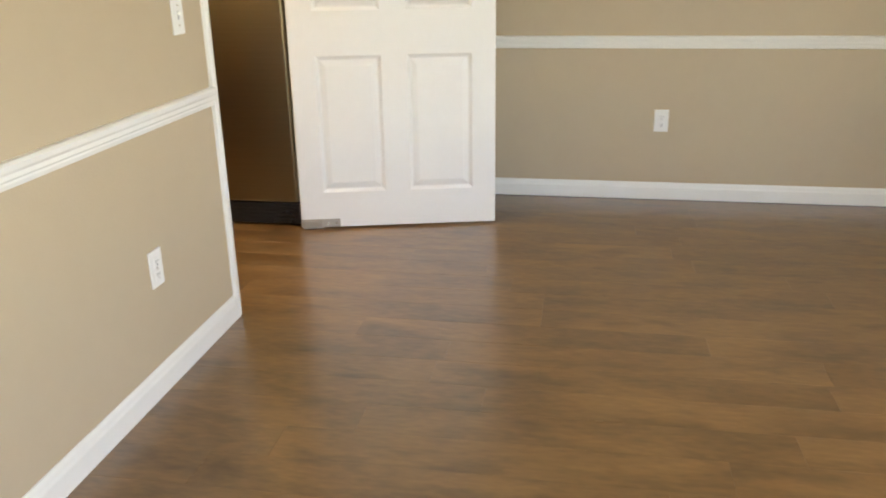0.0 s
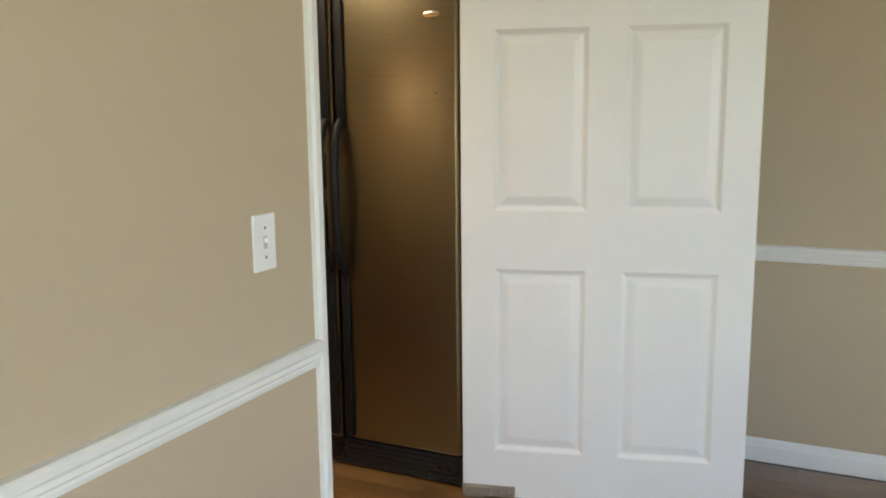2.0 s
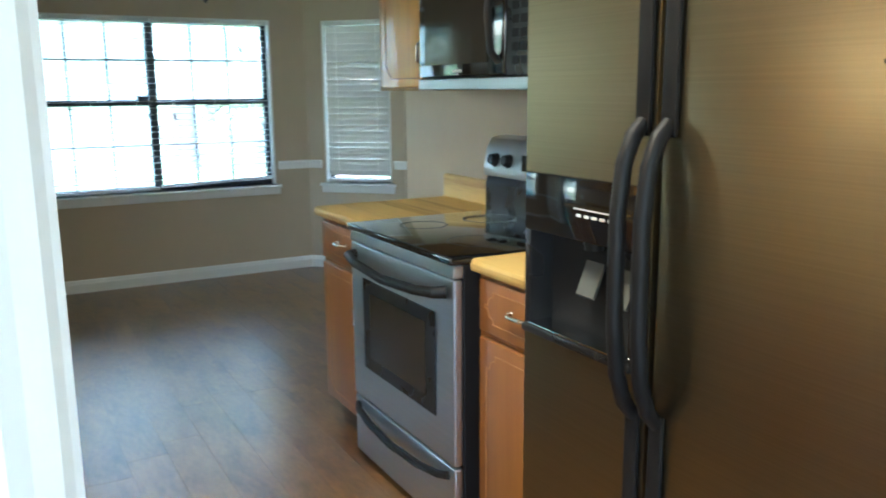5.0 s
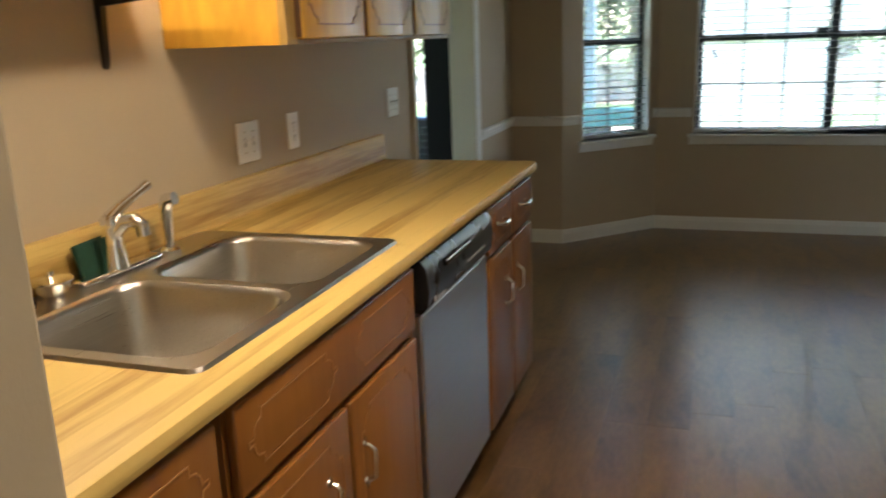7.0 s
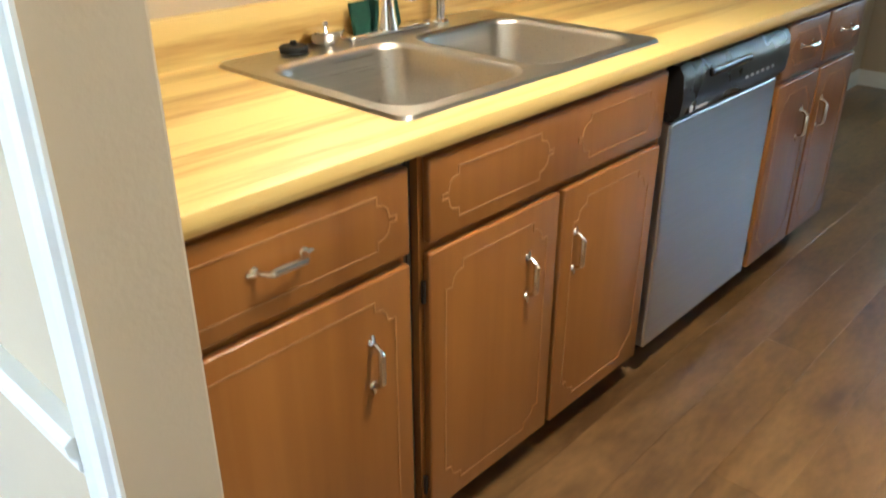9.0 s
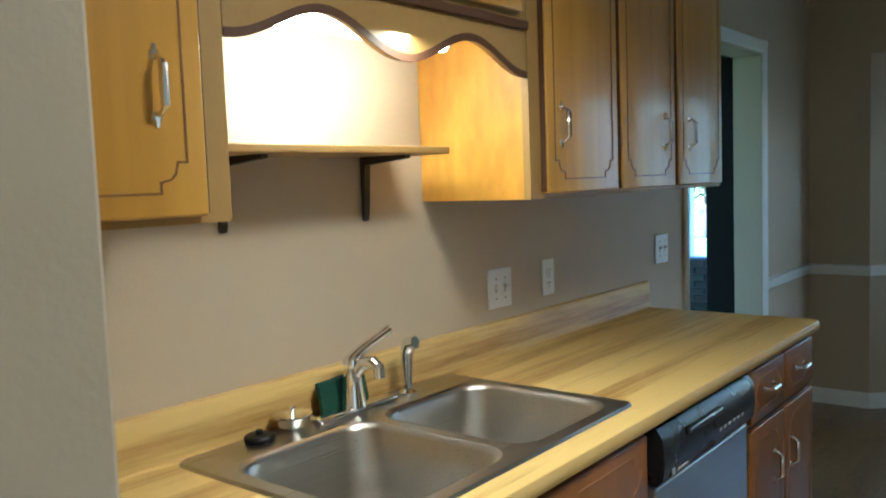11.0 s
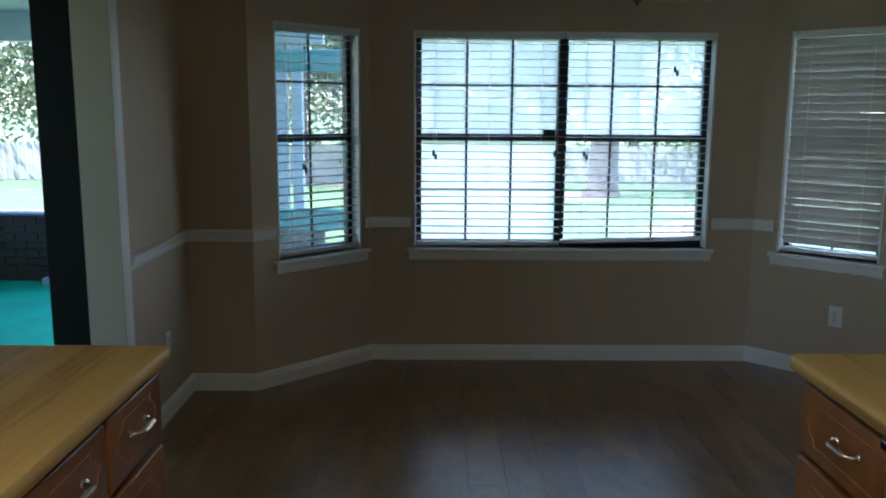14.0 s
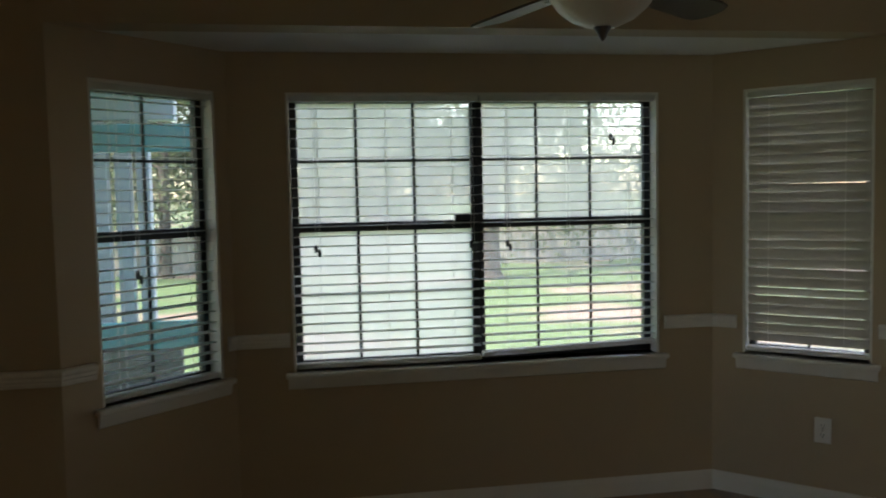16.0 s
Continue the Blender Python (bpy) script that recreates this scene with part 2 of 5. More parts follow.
def hazy(name, amount):
    """Window glass: mostly clear, with a white veil imitating glare and haze by scattering the daylight behind it."""
    m = bpy.data.materials.new(name)
    m.use_nodes = True
    n, l = m.node_tree.nodes, m.node_tree.links
    a, b, mix, tex, geo, r = n.new("ShaderNodeBsdfTransparent"), n.new("ShaderNodeBsdfTranslucent"), n.new("ShaderNodeMixShader"), n.new("ShaderNodeTexNoise"), n.new("ShaderNodeNewGeometry"), n.new("ShaderNodeMapRange")
    b.inputs["Color"].default_value = (0.95, 0.94, 0.89, 1)
    tex.inputs["Scale"].default_value = 3.5
    l.new(geo.outputs["Position"], tex.inputs["Vector"])
    r.inputs["To Min"].default_value, r.inputs["To Max"].default_value = amount * 0.8, amount * 1.2
    l.new(tex.outputs[0], r.inputs["Value"])
    l.new(r.outputs[0], mix.inputs[0])
    l.new(a.outputs[0], mix.inputs[1])
    l.new(b.outputs[0], mix.inputs[2])
    l.new(mix.outputs[0], n["Material Output"].inputs["Surface"])
    return m


HAZY = hazy("hazy_pane", 0.62)
VEILED = hazy("glare_veil_pane", 0.36)
CLEAR = hazy("clear_pane", 0.1)
FAINT = hazy("faint_glare_veil_pane", 0.11)
DARK_METAL = mat("dark_bracket_metal", (0.03, 0.026, 0.022), 0.45, 0.4)

# ------------------------------------------------------------ mesh helpers
def box(bm, x0, x1, y0, y1, z0, z1):
    vs = [bm.verts.new((x, y, z)) for z in (z0, z1) for y in (y0, y1) for x in (x0, x1)]
    for f in ((0, 2, 3, 1), (4, 5, 7, 6), (0, 1, 5, 4), (2, 6, 7, 3), (0, 4, 6, 2), (1, 3, 7, 5)):
        bm.faces.new([vs[i] for i in f])
    return vs


def soft_box(bm, x0, x1, y0, y1, z0, z1, r=0.003, seg=2):
    """A box with rounded edges."""
    t = bmesh.new()
    box(t, x0, x1, y0, y1, z0, z1)
    bmesh.ops.bevel(t, geom=t.edges[:], offset=min(r, (x1 - x0) * 0.45, (y1 - y0) * 0.45, (z1 - z0) * 0.45), segments=seg, affect="EDGES", profile=0.5)
    merge(bm, t)


def merge(bm, t, m=None):
    if m is not None:
        bmesh.ops.transform(t, matrix=m, verts=t.verts[:])
    me = bpy.data.meshes.new("tmp")
    t.to_mesh(me)
    t.free()
    bm.from_mesh(me)
    bpy.data.meshes.remove(me)


def tube(bm, pts, r, seg=10, caps=True, flat=1.0):
    """A round bar along points; r is a number or one for each point."""
    pts = [Vector(p) for p in pts]
    rs = r if isinstance(r, (list, tuple)) else [r] * len(pts)
    rings, side = [], None
    for i, p in enumerate(pts):
        d = (pts[min(i + 1, len(pts) - 1)] - pts[max(i - 1, 0)]).normalized()
        if side is None:
            side = d.cross(Vector((0, 0, 1)) if abs(d.z) < 0.9 else Vector((0, 1, 0))).normalized()
        side = (side - d * side.dot(d)).normalized()
        up = d.cross(side)
        rings.append([bm.verts.new(p + (side * math.cos(a) + up * math.sin(a) * flat) * rs[i]) for a in [math.tau * k / seg for k in range(seg)]])
    for a, b in zip(rings, rings[1:]):
        for k in range(seg):
            bm.faces.new((a[k], a[(k + 1) % seg], b[(k + 1) % seg], b[k]))
    if caps:
        bm.faces.new(rings[0][::-1])
        bm.faces.new(rings[-1])


def lathe(bm, profile, seg=28, centre=(0, 0, 0), cap=True):
    """A turned shape from (radius, height) pairs, bottom to top."""
    c = Vector(centre)
    rings = [[bm.verts.new(c + Vector((r * math.cos(math.tau * k / seg), r * math.sin(math.tau * k / seg), z))) for k in range(seg)] for r, z in profile]
    for a, b in zip(rings, rings[1:]):
        for k in range(seg):
            bm.faces.new((a[k], a[(k + 1) % seg], b[(k + 1) % seg], b[k]))
    if cap:
        bm.faces.new(rings[0][::-1])
        bm.faces.new(rings[-1])


def prism(bm, outline, axis, a, b):
    """A flat outline of (u, v) pushed along an axis from a to b. x: (y, z); y: (x, z); z: (x, y)."""
    def at(u, v, w):
        return {"x": (w, u, v), "y": (u, w, v), "z": (u, v, w)}[axis]
    lo, hi = [bm.verts.new(at(u, v, a)) for u, v in outline], [bm.verts.new(at(u, v, b)) for u, v in outline]
    n = len(outline)
    for k in range(n):
        bm.faces.new((lo[k], lo[(k + 1) % n], hi[(k + 1) % n], hi[k]))
    bm.faces.new(lo[::-1])
    bm.faces.new(hi)


def finish(bm, name, material, smooth=False):
    bmesh.ops.recalc_face_normals(bm, faces=bm.faces[:])
    me = bpy.data.meshes.new(name)
    bm.to_mesh(me)
    bm.free()
    me.materials.append(material)
    if smooth:
        for p in me.polygons:
            p.use_smooth = True
        me.set_sharp_from_angle(angle=radians(35))
    return me


def part(name, bm, material, parent=None, label="", smooth=False):
    ob = new(name, finish(bm, name, material, smooth))
    ob.parent = parent
    return tagged(ob, label)


def thing(name, x, y, z, label, category, group="", rz=0):
    ob = new(name)
    ob.empty_display_size = 0.1
    ob.matrix_world = pose(x, y, z, 0, 0, rz)
    return tagged(ob, label, category, group)


def B(*dims, r=0.003):
    bm = bmesh.new()
    soft_box(bm, *dims, r=r)
    return bm


def structure(name, bm, material, label="", smooth=False):
    return tagged(part(name, bm, material, None, label, smooth), kind="structure")


def wall_run(name, p, q, z0, z1, thick, openings=(), material=None):
    """A wall from p to q, its room face on that line, thickness to the right of the way p to q; openings: (start, end, bottom, top)."""
    bm = bmesh.new()
    length = math.dist(p, q)
    at = 0.0
    for a, b, lo, hi in sorted(openings):
        box(bm, at, a, -thick, 0, z0, z1)
        if lo > z0:
            box(bm, a, b, -thick, 0, z0, lo)
        if hi < z1:
            box(bm, a, b, -thick, 0, hi, z1)
        at = b
    box(bm, at, length, -thick, 0, z0, z1)
    ob = structure(name, bm, material or PAINT)
    ob.matrix_world = pose(p[0], p[1], 0, 0, 0, math.degrees(math.atan2(q[1] - p[1], q[0] - p[0])))
    return ob


BASE_PROFILE = [(0, 0), (0.014, 0), (0.014, 0.062), (0.011, 0.07), (0.009, 0.082), (0.004, 0.092), (0, 0.092)]
RAIL_PROFILE = [(0, 0), (0.008, 0.003), (0.012, 0.014), (0.012, 0.02), (0.018, 0.026), (0.018, 0.037), (0.024, 0.045), (0.026, 0.058), (0.018, 0.064), (0, 0.064)]


def moulding(name, p, q, z, profile, label, material=None, mitre=(0, 0), facing=1):
    """A moulding along the wall line p to q, standing out to the left of the way (facing=1)."""
    bm = bmesh.new()
    length = math.dist(p, q)
    a = [bm.verts.new((mitre[0] * d, d * facing, h)) for d, h in profile]
    b = [bm.verts.new((length - mitre[1] * d, d * facing, h)) for d, h in profile]
    n = len(profile)
    for k in range(n):
        bm.faces.new((a[k], a[(k + 1) % n], b[(k + 1) % n], b[k]))
    bm.faces.new(a[::-1])
    bm.faces.new(b)
    ob = structure(name, bm, material or TRIM, label)
    ob.matrix_world = pose(p[0], p[1], z, 0, 0, math.degrees(math.atan2(q[1] - p[1], q[0] - p[0])))
    return ob


# ------------------------------------------------------------ plan
H = 2.44                      # ceiling
YK, YD = -0.203, -0.305        # end wall: kitchen face, dining face
DX0, DX1 = 0.899, 1.96          # doorway between dining room and kitchen
XF = 2.66                      # dining room's far wall
BAY = 2.085                    # underside of the bay's header
C0, C1, C2, C3 = (0.34, 4.822), (0.903, 5.385), (3.14, 5.385), (3.703, 4.822)
XR, YR = 2.75, 2.893           # kitchen's range wall and where it ends
XN = 4.04                      # nook's far side wall
TOP = 0.858                    # top of the chair rail

# walls, each with its room face on the line (room to the left)
wall_run("wall_sink", (0, C0[1]), (0, YK), 0, H, 0.14, [(C0[1] - 3.955, C0[1] - 2.955, 0, 2.05)])
bm = bmesh.new()
for x0, x1, z0 in ((-3.6, DX0, 0), (DX1, XF, 0), (DX0, DX1, 2.06)):
    box(bm, x0, x1, YD, YK, z0, H)
box(bm, XF, 2.95, YD, YK, 0, H)
structure("wall_doorway", bm, PAINT)
wall_run("wall_range", (XR, YK), (XR, YR), 0, H, 0.12)
wall_run("wall_nook_return", (XR + 0.12, YR), (XN, YR), 0, H, 0.12)
wall_run("wall_nook_side", (XN, YR), (XN, C3[1]), 0, H, 0.14)
bm = bmesh.new()
box(bm, -0.14, C0[0], C0[1], C0[1] + 0.14, 0, H)
box(bm, C3[0], XN + 0.14, C3[1], C3[1] + 0.14, 0, H)
box(bm, C0[0], C3[0], C0[1], C0[1] + 0.14, BAY, H)
structure("wall_bay_header", bm, PAINT)
S2 = math.dist(C0, C1)
WZ0, WZ1 = 0.68, 1.912
wall_run("wall_bay_centre", C2, C1, 0, BAY, 0.14, [(0.27, 1.99, WZ0, WZ1)])
wall_run("wall_bay_left", C1, C0, 0, BAY, 0.14, [(S2 - 0.73, S2 - 0.157, WZ0, WZ1)])
wall_run("wall_bay_right", C3, C2, 0, BAY, 0.14, [(S2 - 0.69, S2 - 0.14, WZ0, WZ1)])
bm = bmesh.new()
prism(bm, [(C0[0] - 0.02, C0[1] + 0.14), (C3[0] + 0.02, C0[1] + 0.14), (C2[0] + 0.1, C2[1] + 0.14), (C1[0] - 0.1, C1[1] + 0.14)], "z", BAY, BAY + 0.1)
structure("ceiling_bay", bm, CEILING)
bm = bmesh.new()
box(bm, -0.14, XN + 0.14, YK, C0[1] + 0.14, H, H + 0.1)
structure("ceiling_kitchen", bm, CEILING)
bm = bmesh.new()
box(bm, -3.75, XF + 0.15, -4.35, YD, H, H + 0.1)
structure("ceiling_dining", bm, CEILING)
wall_run("wall_dining_far", (XF, -4.2), (XF, YD), 0, H, 0.12)
wall_run("wall_dining_rear", (-3.6, -4.2), (XF, -4.2), 0, H, 0.12, [(1.2, 3.4, 0.7, 2.2)])
wall_run("wall_dining_window", (-3.6, YD), (-3.6, -4.2), 0, H, 0.14, [(1.2, 3.0, 0.7, 2.2)])
# the slab under the floor planks
bm = bmesh.new()
box(bm, -3.74, 2.95, -4.32, YK, -0.2, -0.009)
box(bm, -0.14, XN + 0.14, YK, C0[1], -0.2, -0.009)
prism(bm, [(C0[0] - 0.05, C0[1]), (C3[0] + 0.05, C0[1]), (C2[0] + 0.06, C2[1] + 0.14), (C1[0] - 0.06, C1[1] + 0.14)], "z", -0.2, -0.009)
structure("floor_slab", bm, TOEKICK)

# soffit over the sink wall's cabinets
bm = bmesh.new()
box(bm, 0, 0.35, YK, 2.67, 2.15, H)
structure("soffit", bm, PAINT)
bm = bmesh.new()
box(bm, 2.42, XR, YK, 2.6, 2.15, H)
structure("soffit_range", bm, PAINT)

# mouldings
k = math.tan(radians(22.2))
moulding("baseboard", (0, C0[1]), (0, 4.02), 0, BASE_PROFILE, "white painted baseboard", mitre=(1, 0))
moulding("baseboard", C0, (0, C0[1]), 0, BASE_PROFILE, "white painted baseboard", mitre=(-k, 1))
moulding("baseboard", C1, C0, 0, BASE_PROFILE, "white painted baseboard", mitre=(k, -k))
moulding("baseboard", C2, C1, 0, BASE_PROFILE, "white painted baseboard", mitre=(k, k))
moulding("baseboard", C3, C2, 0, BASE_PROFILE, "white painted baseboard", mitre=(-k, k))
moulding("baseboard", (XN, C3[1]), C3, 0, BASE_PROFILE, "white painted baseboard", mitre=(1, -k))
moulding("baseboard", (XN, YR), (XN, C3[1]), 0, BASE_PROFILE, "white painted baseboard", mitre=(0, 1))
moulding("baseboard", (DX0 - 0.0125, YD), (-3.6, YD), 0, BASE_PROFILE, "white painted baseboard")
moulding("baseboard", (XF, -4.2), (XF, YD), 0, BASE_PROFILE, "white painted baseboard")
RZ = TOP - 0.064
moulding("chair_rail", (0, C0[1]), (0, 4.02), RZ, RAIL_PROFILE, "white moulded chair rail", mitre=(1, 0))
moulding("chair_rail", C0, (0, C0[1]), RZ, RAIL_PROFILE, "white moulded chair rail", mitre=(-k, 1))


def toward(a, b, d):
    s = d / math.dist(a, b)
    return (a[0] + (b[0] - a[0]) * s, a[1] + (b[1] - a[1]) * s)


moulding("chair_rail", toward(C0, C1, 0.132), C0, RZ, RAIL_PROFILE, "white moulded chair rail", mitre=(0, -k))
moulding("chair_rail", C1, toward(C1, C0, S2 - 0.755), RZ, RAIL_PROFILE, "white moulded chair rail", mitre=(k, 0))
moulding("chair_rail", toward(C1, C2, 0.235), C1, RZ, RAIL_PROFILE, "white moulded chair rail", mitre=(0, k))
moulding("chair_rail", C2, toward(C2, C1, 0.248), RZ, RAIL_PROFILE, "white moulded chair rail", mitre=(k, 0))
moulding("chair_rail", toward(C2, C3, 0.115), C2, RZ, RAIL_PROFILE, "white moulded chair rail", mitre=(0, k))
moulding("chair_rail", C3, toward(C3, C2, S2 - 0.715), RZ, RAIL_PROFILE, "white moulded chair rail", mitre=(-k, 0))
moulding("chair_rail", (XN, C3[1]), C3, RZ, RAIL_PROFILE, "white moulded chair rail", mitre=(1, -k))
moulding("chair_rail", (DX0 - 0.0125, YD), (-3.6, YD), RZ, RAIL_PROFILE, "white moulded chair rail")
moulding("chair_rail", (XF, -4.2), (XF, YD), RZ, RAIL_PROFILE, "white moulded chair rail")

CASING = [(0, 0), (0.062, 0), (0.062, 0.012), (0.05, 0.017), (0.034, 0.013), (0.014, 0.011), (0.006, 0.006), (0, 0.004)]


def casing(name, x, y, z0, z1, turn, label, material, wide=1.0):
    """An upright door casing: its profile is wide along the wall and stands out from it."""
    bm = bmesh.new()
    prism(bm, [(u * wide, v) for u, v in CASING], "z", 0, z1 - z0)
    ob = structure(name, bm, material, label)
    ob.matrix_world = pose(x, y, z0, 0, 0, turn)
    return ob


def head_casing(name, x, y, z, length, turn, label, material):
    """A level casing over an opening, its plain edge down."""
    bm = bmesh.new()
    prism(bm, [(v, u) for u, v in CASING], "x", 0, length)
    ob = structure(name, bm, material, label)
    ob.matrix_world = pose(x, y, z, 0, 0, turn)
    return ob


# doorway dining room to kitchen: jamb boards and casings
JAMB = 0.015
bm = bmesh.new()
soft_box(bm, DX0, DX0 + JAMB, YD + 0.001, YK + 0.001, 0, 2.045, 0.004)
structure("door_jamb", bm, PAINT, "beige painted end of the doorway wall")
bm = bmesh.new()
soft_box(bm, DX1 - JAMB, DX1, YD - 0.004, YK + 0.004, 0, 2.045, 0.002)
structure("door_jamb", bm, TRIM, "white painted door jamb")
bm = bmesh.new()
soft_box(bm, DX0, DX1, YD - 0.004, YK + 0.004, 2.045, 2.06, 0.002)
structure("door_jamb", bm, TRIM, "white painted door head jamb")
casing("trim", DX0 + 0.032, YD, 0, 2.115, 180, "white moulded door casing", TRIM, 0.75)
bm = bmesh.new()
prism(bm, [(u, -v) for u, v in CASING], "z", 0, 2.115)
ob = structure("trim", bm, TRIM, "white moulded door casing")
ob.matrix_world = pose(DX1 - 0.008, YD, 0)
# wide opening in the sink wall towards the porch
for y, s in ((2.963, -1), (3.947, 1)):
    bm = bmesh.new()
    prism(bm, [(v, s * u) for u, v in CASING], "z", 0, 2.11)
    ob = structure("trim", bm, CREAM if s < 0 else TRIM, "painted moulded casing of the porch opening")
    ob.matrix_world = pose(0, y, 0)
bm = bmesh.new()
prism(bm, [(v, u) for u, v in CASING], "y", 0, 1.12)
ob = structure("trim", bm, TRIM, "white moulded head casing")
ob.matrix_world = pose(0, 2.895, 2.045)
for y0, y1, z0, z1 in ((2.955, 2.97, 0, 2.035), (3.94, 3.955, 0, 2.035), (2.955, 3.955, 2.035, 2.05)):
    bm = bmesh.new()
    soft_box(bm, -0.145, 0.003, y0, y1, z0, z1, 0.002)
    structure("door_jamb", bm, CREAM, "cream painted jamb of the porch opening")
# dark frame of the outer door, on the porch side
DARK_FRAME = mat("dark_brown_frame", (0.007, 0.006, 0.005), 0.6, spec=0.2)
for y0, y1, z0, z1 in ((2.91, 2.968, -0.1, 2.1), (3.943, 4.0, -0.1, 2.1), (2.969, 3.942, 2.04, 2.1)):
    bm = bmesh.new()
    soft_box(bm, -0.3, -0.146, y0, y1, z0, z1, 0.003)
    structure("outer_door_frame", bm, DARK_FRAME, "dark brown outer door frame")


# ------------------------------------------------------------ bay windows
def sash_window(name, place, turn, wide, halves, label):
    """A dark sash window with muntins in each half, a white frame, apron and sill; the local x runs along the wall, y out of the room."""
    root = tagged(new(name), label, kind="structure")
    root.matrix_world = pose(*place, 0, 0, turn)
    tall = WZ1 - WZ0
    # white reveal lining
    for d in ((0, 0.012, 0.004, 0.10, 0, tall), (wide - 0.012, wide, 0.004, 0.10, 0, tall), (0.012, wide - 0.012, 0.004, 0.10, tall - 0.012, tall)):
        part("window_frame", B(*d, r=0.002), TRIM, root)
    bm = bmesh.new()
    soft_box(bm, -0.035, wide + 0.035, -0.04, 0.10, -0.022, 0.0, 0.006)
    part("window_sill", bm, TRIM, root, "white painted sill")
    bm = bmesh.new()
    prism(bm, [(-0.002, -0.023), (-0.022, -0.023), (-0.018, -0.045), (-0.012, -0.07), (-0.002, -0.075)], "x", -0.025, wide + 0.025)
    part("apron", bm, TRIM, root, "white moulded apron")
    x0 = 0.012
    each = (wide - 0.024) / halves
    meet = tall * 0.517
    for h in range(halves):
        a, b = x0 + h * each, x0 + (h + 1) * each
        la, lb = (0.032, 0.028) if halves == 2 and h == 0 else ((0.028, 0.032) if halves == 2 else (0.03, 0.03))
        for d in ((a, a + la, 0.075, 0.12, 0.01, tall - 0.012), (b - lb, b, 0.075, 0.12, 0.01, tall - 0.012), (a, b, 0.076, 0.119, 0.002, 0.035), (a, b, 0.076, 0.119, tall - 0.04, tall - 0.012), (a, b, 0.072, 0.121, meet - 0.02, meet + 0.02)):
            part("sash_rail", B(*d, r=0.003), BRONZE, root, "dark bronze sash member")
        lites = 3 if halves == 2 else 2
        inner = (b - lb) - (a + la)
        for i in range(1, lites):
            x = a + la + inner * i / lites
            part("muntin", B(x - 0.006, x + 0.006, 0.092, 0.104, 0.03, tall - 0.03, r=0.002), BRONZE, root)
        for z in (meet * 0.52, meet + (tall - meet) * 0.5):
            part("muntin", B(a + la, b - lb, 0.0925, 0.1035, z - 0.006, z + 0.006, r=0.002), BRONZE, root)
        for z0, z1, stuff in ((0.02, meet, (HAZY if h == 0 else FAINT) if halves == 2 else CLEAR), (meet + 0.001, tall - 0.02, VEILED if halves == 2 else CLEAR)):
            bm = bmesh.new()
            box(bm, a + 0.02, b - 0.02, 0.097, 0.099, z0, z1)
            pane = part("pane", bm, stuff, root, "hazy sunlit pane" if stuff is HAZY else "")
            pane.visible_shadow = False
        if halves == 2 and h == 0:
            part("sash_lock", B(b - 0.11, b - 0.035, 0.05, 0.076, meet + 0.02, meet + 0.05, r=0.004), BRONZE, root, "dark sash lock")
    return root


def cord_tassel(bm, x, y, z):
    tube(bm, [(x, y, z), (x, y, z - 0.012), (x, y, z - 0.034)], [0.004, 0.009, 0.007], 8)


def blind(place, turn, wide, tilt, label, drop=1.19, pitch=0.0435, rail_tilt=0.0, rail_lift=0.0, cords=(), gaps=(), slat_material=None):
    """A horizontal blind hung in the window's reveal: head rail, slats, bottom rail, ladder cords."""
    root = thing("window_blind", *place, label, "blind", "bay window blinds", turn)
    part("head_rail", B(0, wide, -0.005, 0.04, drop, drop + 0.035, r=0.003), BLIND, root)
    n = int((drop - 0.05) / pitch)
    bm = bmesh.new()
    prism(bm, [(-0.025, 0), (-0.0125, 0.0012), (0, 0.0016), (0.0125, 0.0012), (0.025, 0), (0.025, 0.0009), (0.0125, 0.0021), (0, 0.0025), (-0.0125, 0.0021), (-0.025, 0.0009)], "x", 0.003, wide - 0.003)
    me = finish(bm, "slat", slat_material or BLIND)
    for i in range(n):
        s = new("slat", me)
        s.parent = root
        z = drop - 0.03 - i * pitch
        low = max(0.0, 1 - (z - 0.05) / 0.25) * rail_tilt
        wob = gaps[i % len(gaps)] if gaps else 0
        s.matrix_basis = pose(0, 0.018, z + rail_lift * max(0, 1 - z / 0.12), tilt + random.uniform(-1.5, 1.5) + wob, -low * 0.6 + random.uniform(-0.25, 0.25), 0)
    bm = bmesh.new()
    soft_box(bm, 0.002, wide - 0.002, -0.008, 0.044, 0, 0.022, 0.004)
    b = part("bottom_rail", bm, BLIND, root)
    b.matrix_basis = pose(0, 0, 0.006 + rail_lift, 0, -rail_tilt, 0)
    for x in (0.12, wide * 0.5, wide - 0.12) if wide > 0.7 else (0.1, wide - 0.1):
        bm = bmesh.new()
        for y in (-0.006, 0.042):
            tube(bm, [(x, y, 0.03 + rail_lift), (x, y, drop)], 0.0009, 5)
        part("ladder_cord", bm, BLIND, root)
    for x, z in cords:
        bm = bmesh.new()
        tube(bm, [(x, -0.014, z), (x, -0.013, drop)], 0.0012, 5)
        tube(bm, [(x + 0.014, -0.015, z - 0.02), (x + 0.012, -0.013, drop)], 0.0012, 5)
        part("cord", bm, BLIND, root)
        bm = bmesh.new()
        cord_tassel(bm, x, -0.014, z)
        cord_tassel(bm, x + 0.014, -0.015, z - 0.02)
        part("tassel", bm, BRONZE, root, "dark cord tassel")
    return root


def on_wall(p, q, d, off=0.0):
    """A point d along the wall line, moved out of the room by off."""
    ux, uy = (q[0] - p[0]) / math.dist(p, q), (q[1] - p[1]) / math.dist(p, q)
    return (p[0] + ux * d + uy * off, p[1] + uy * d - ux * off)


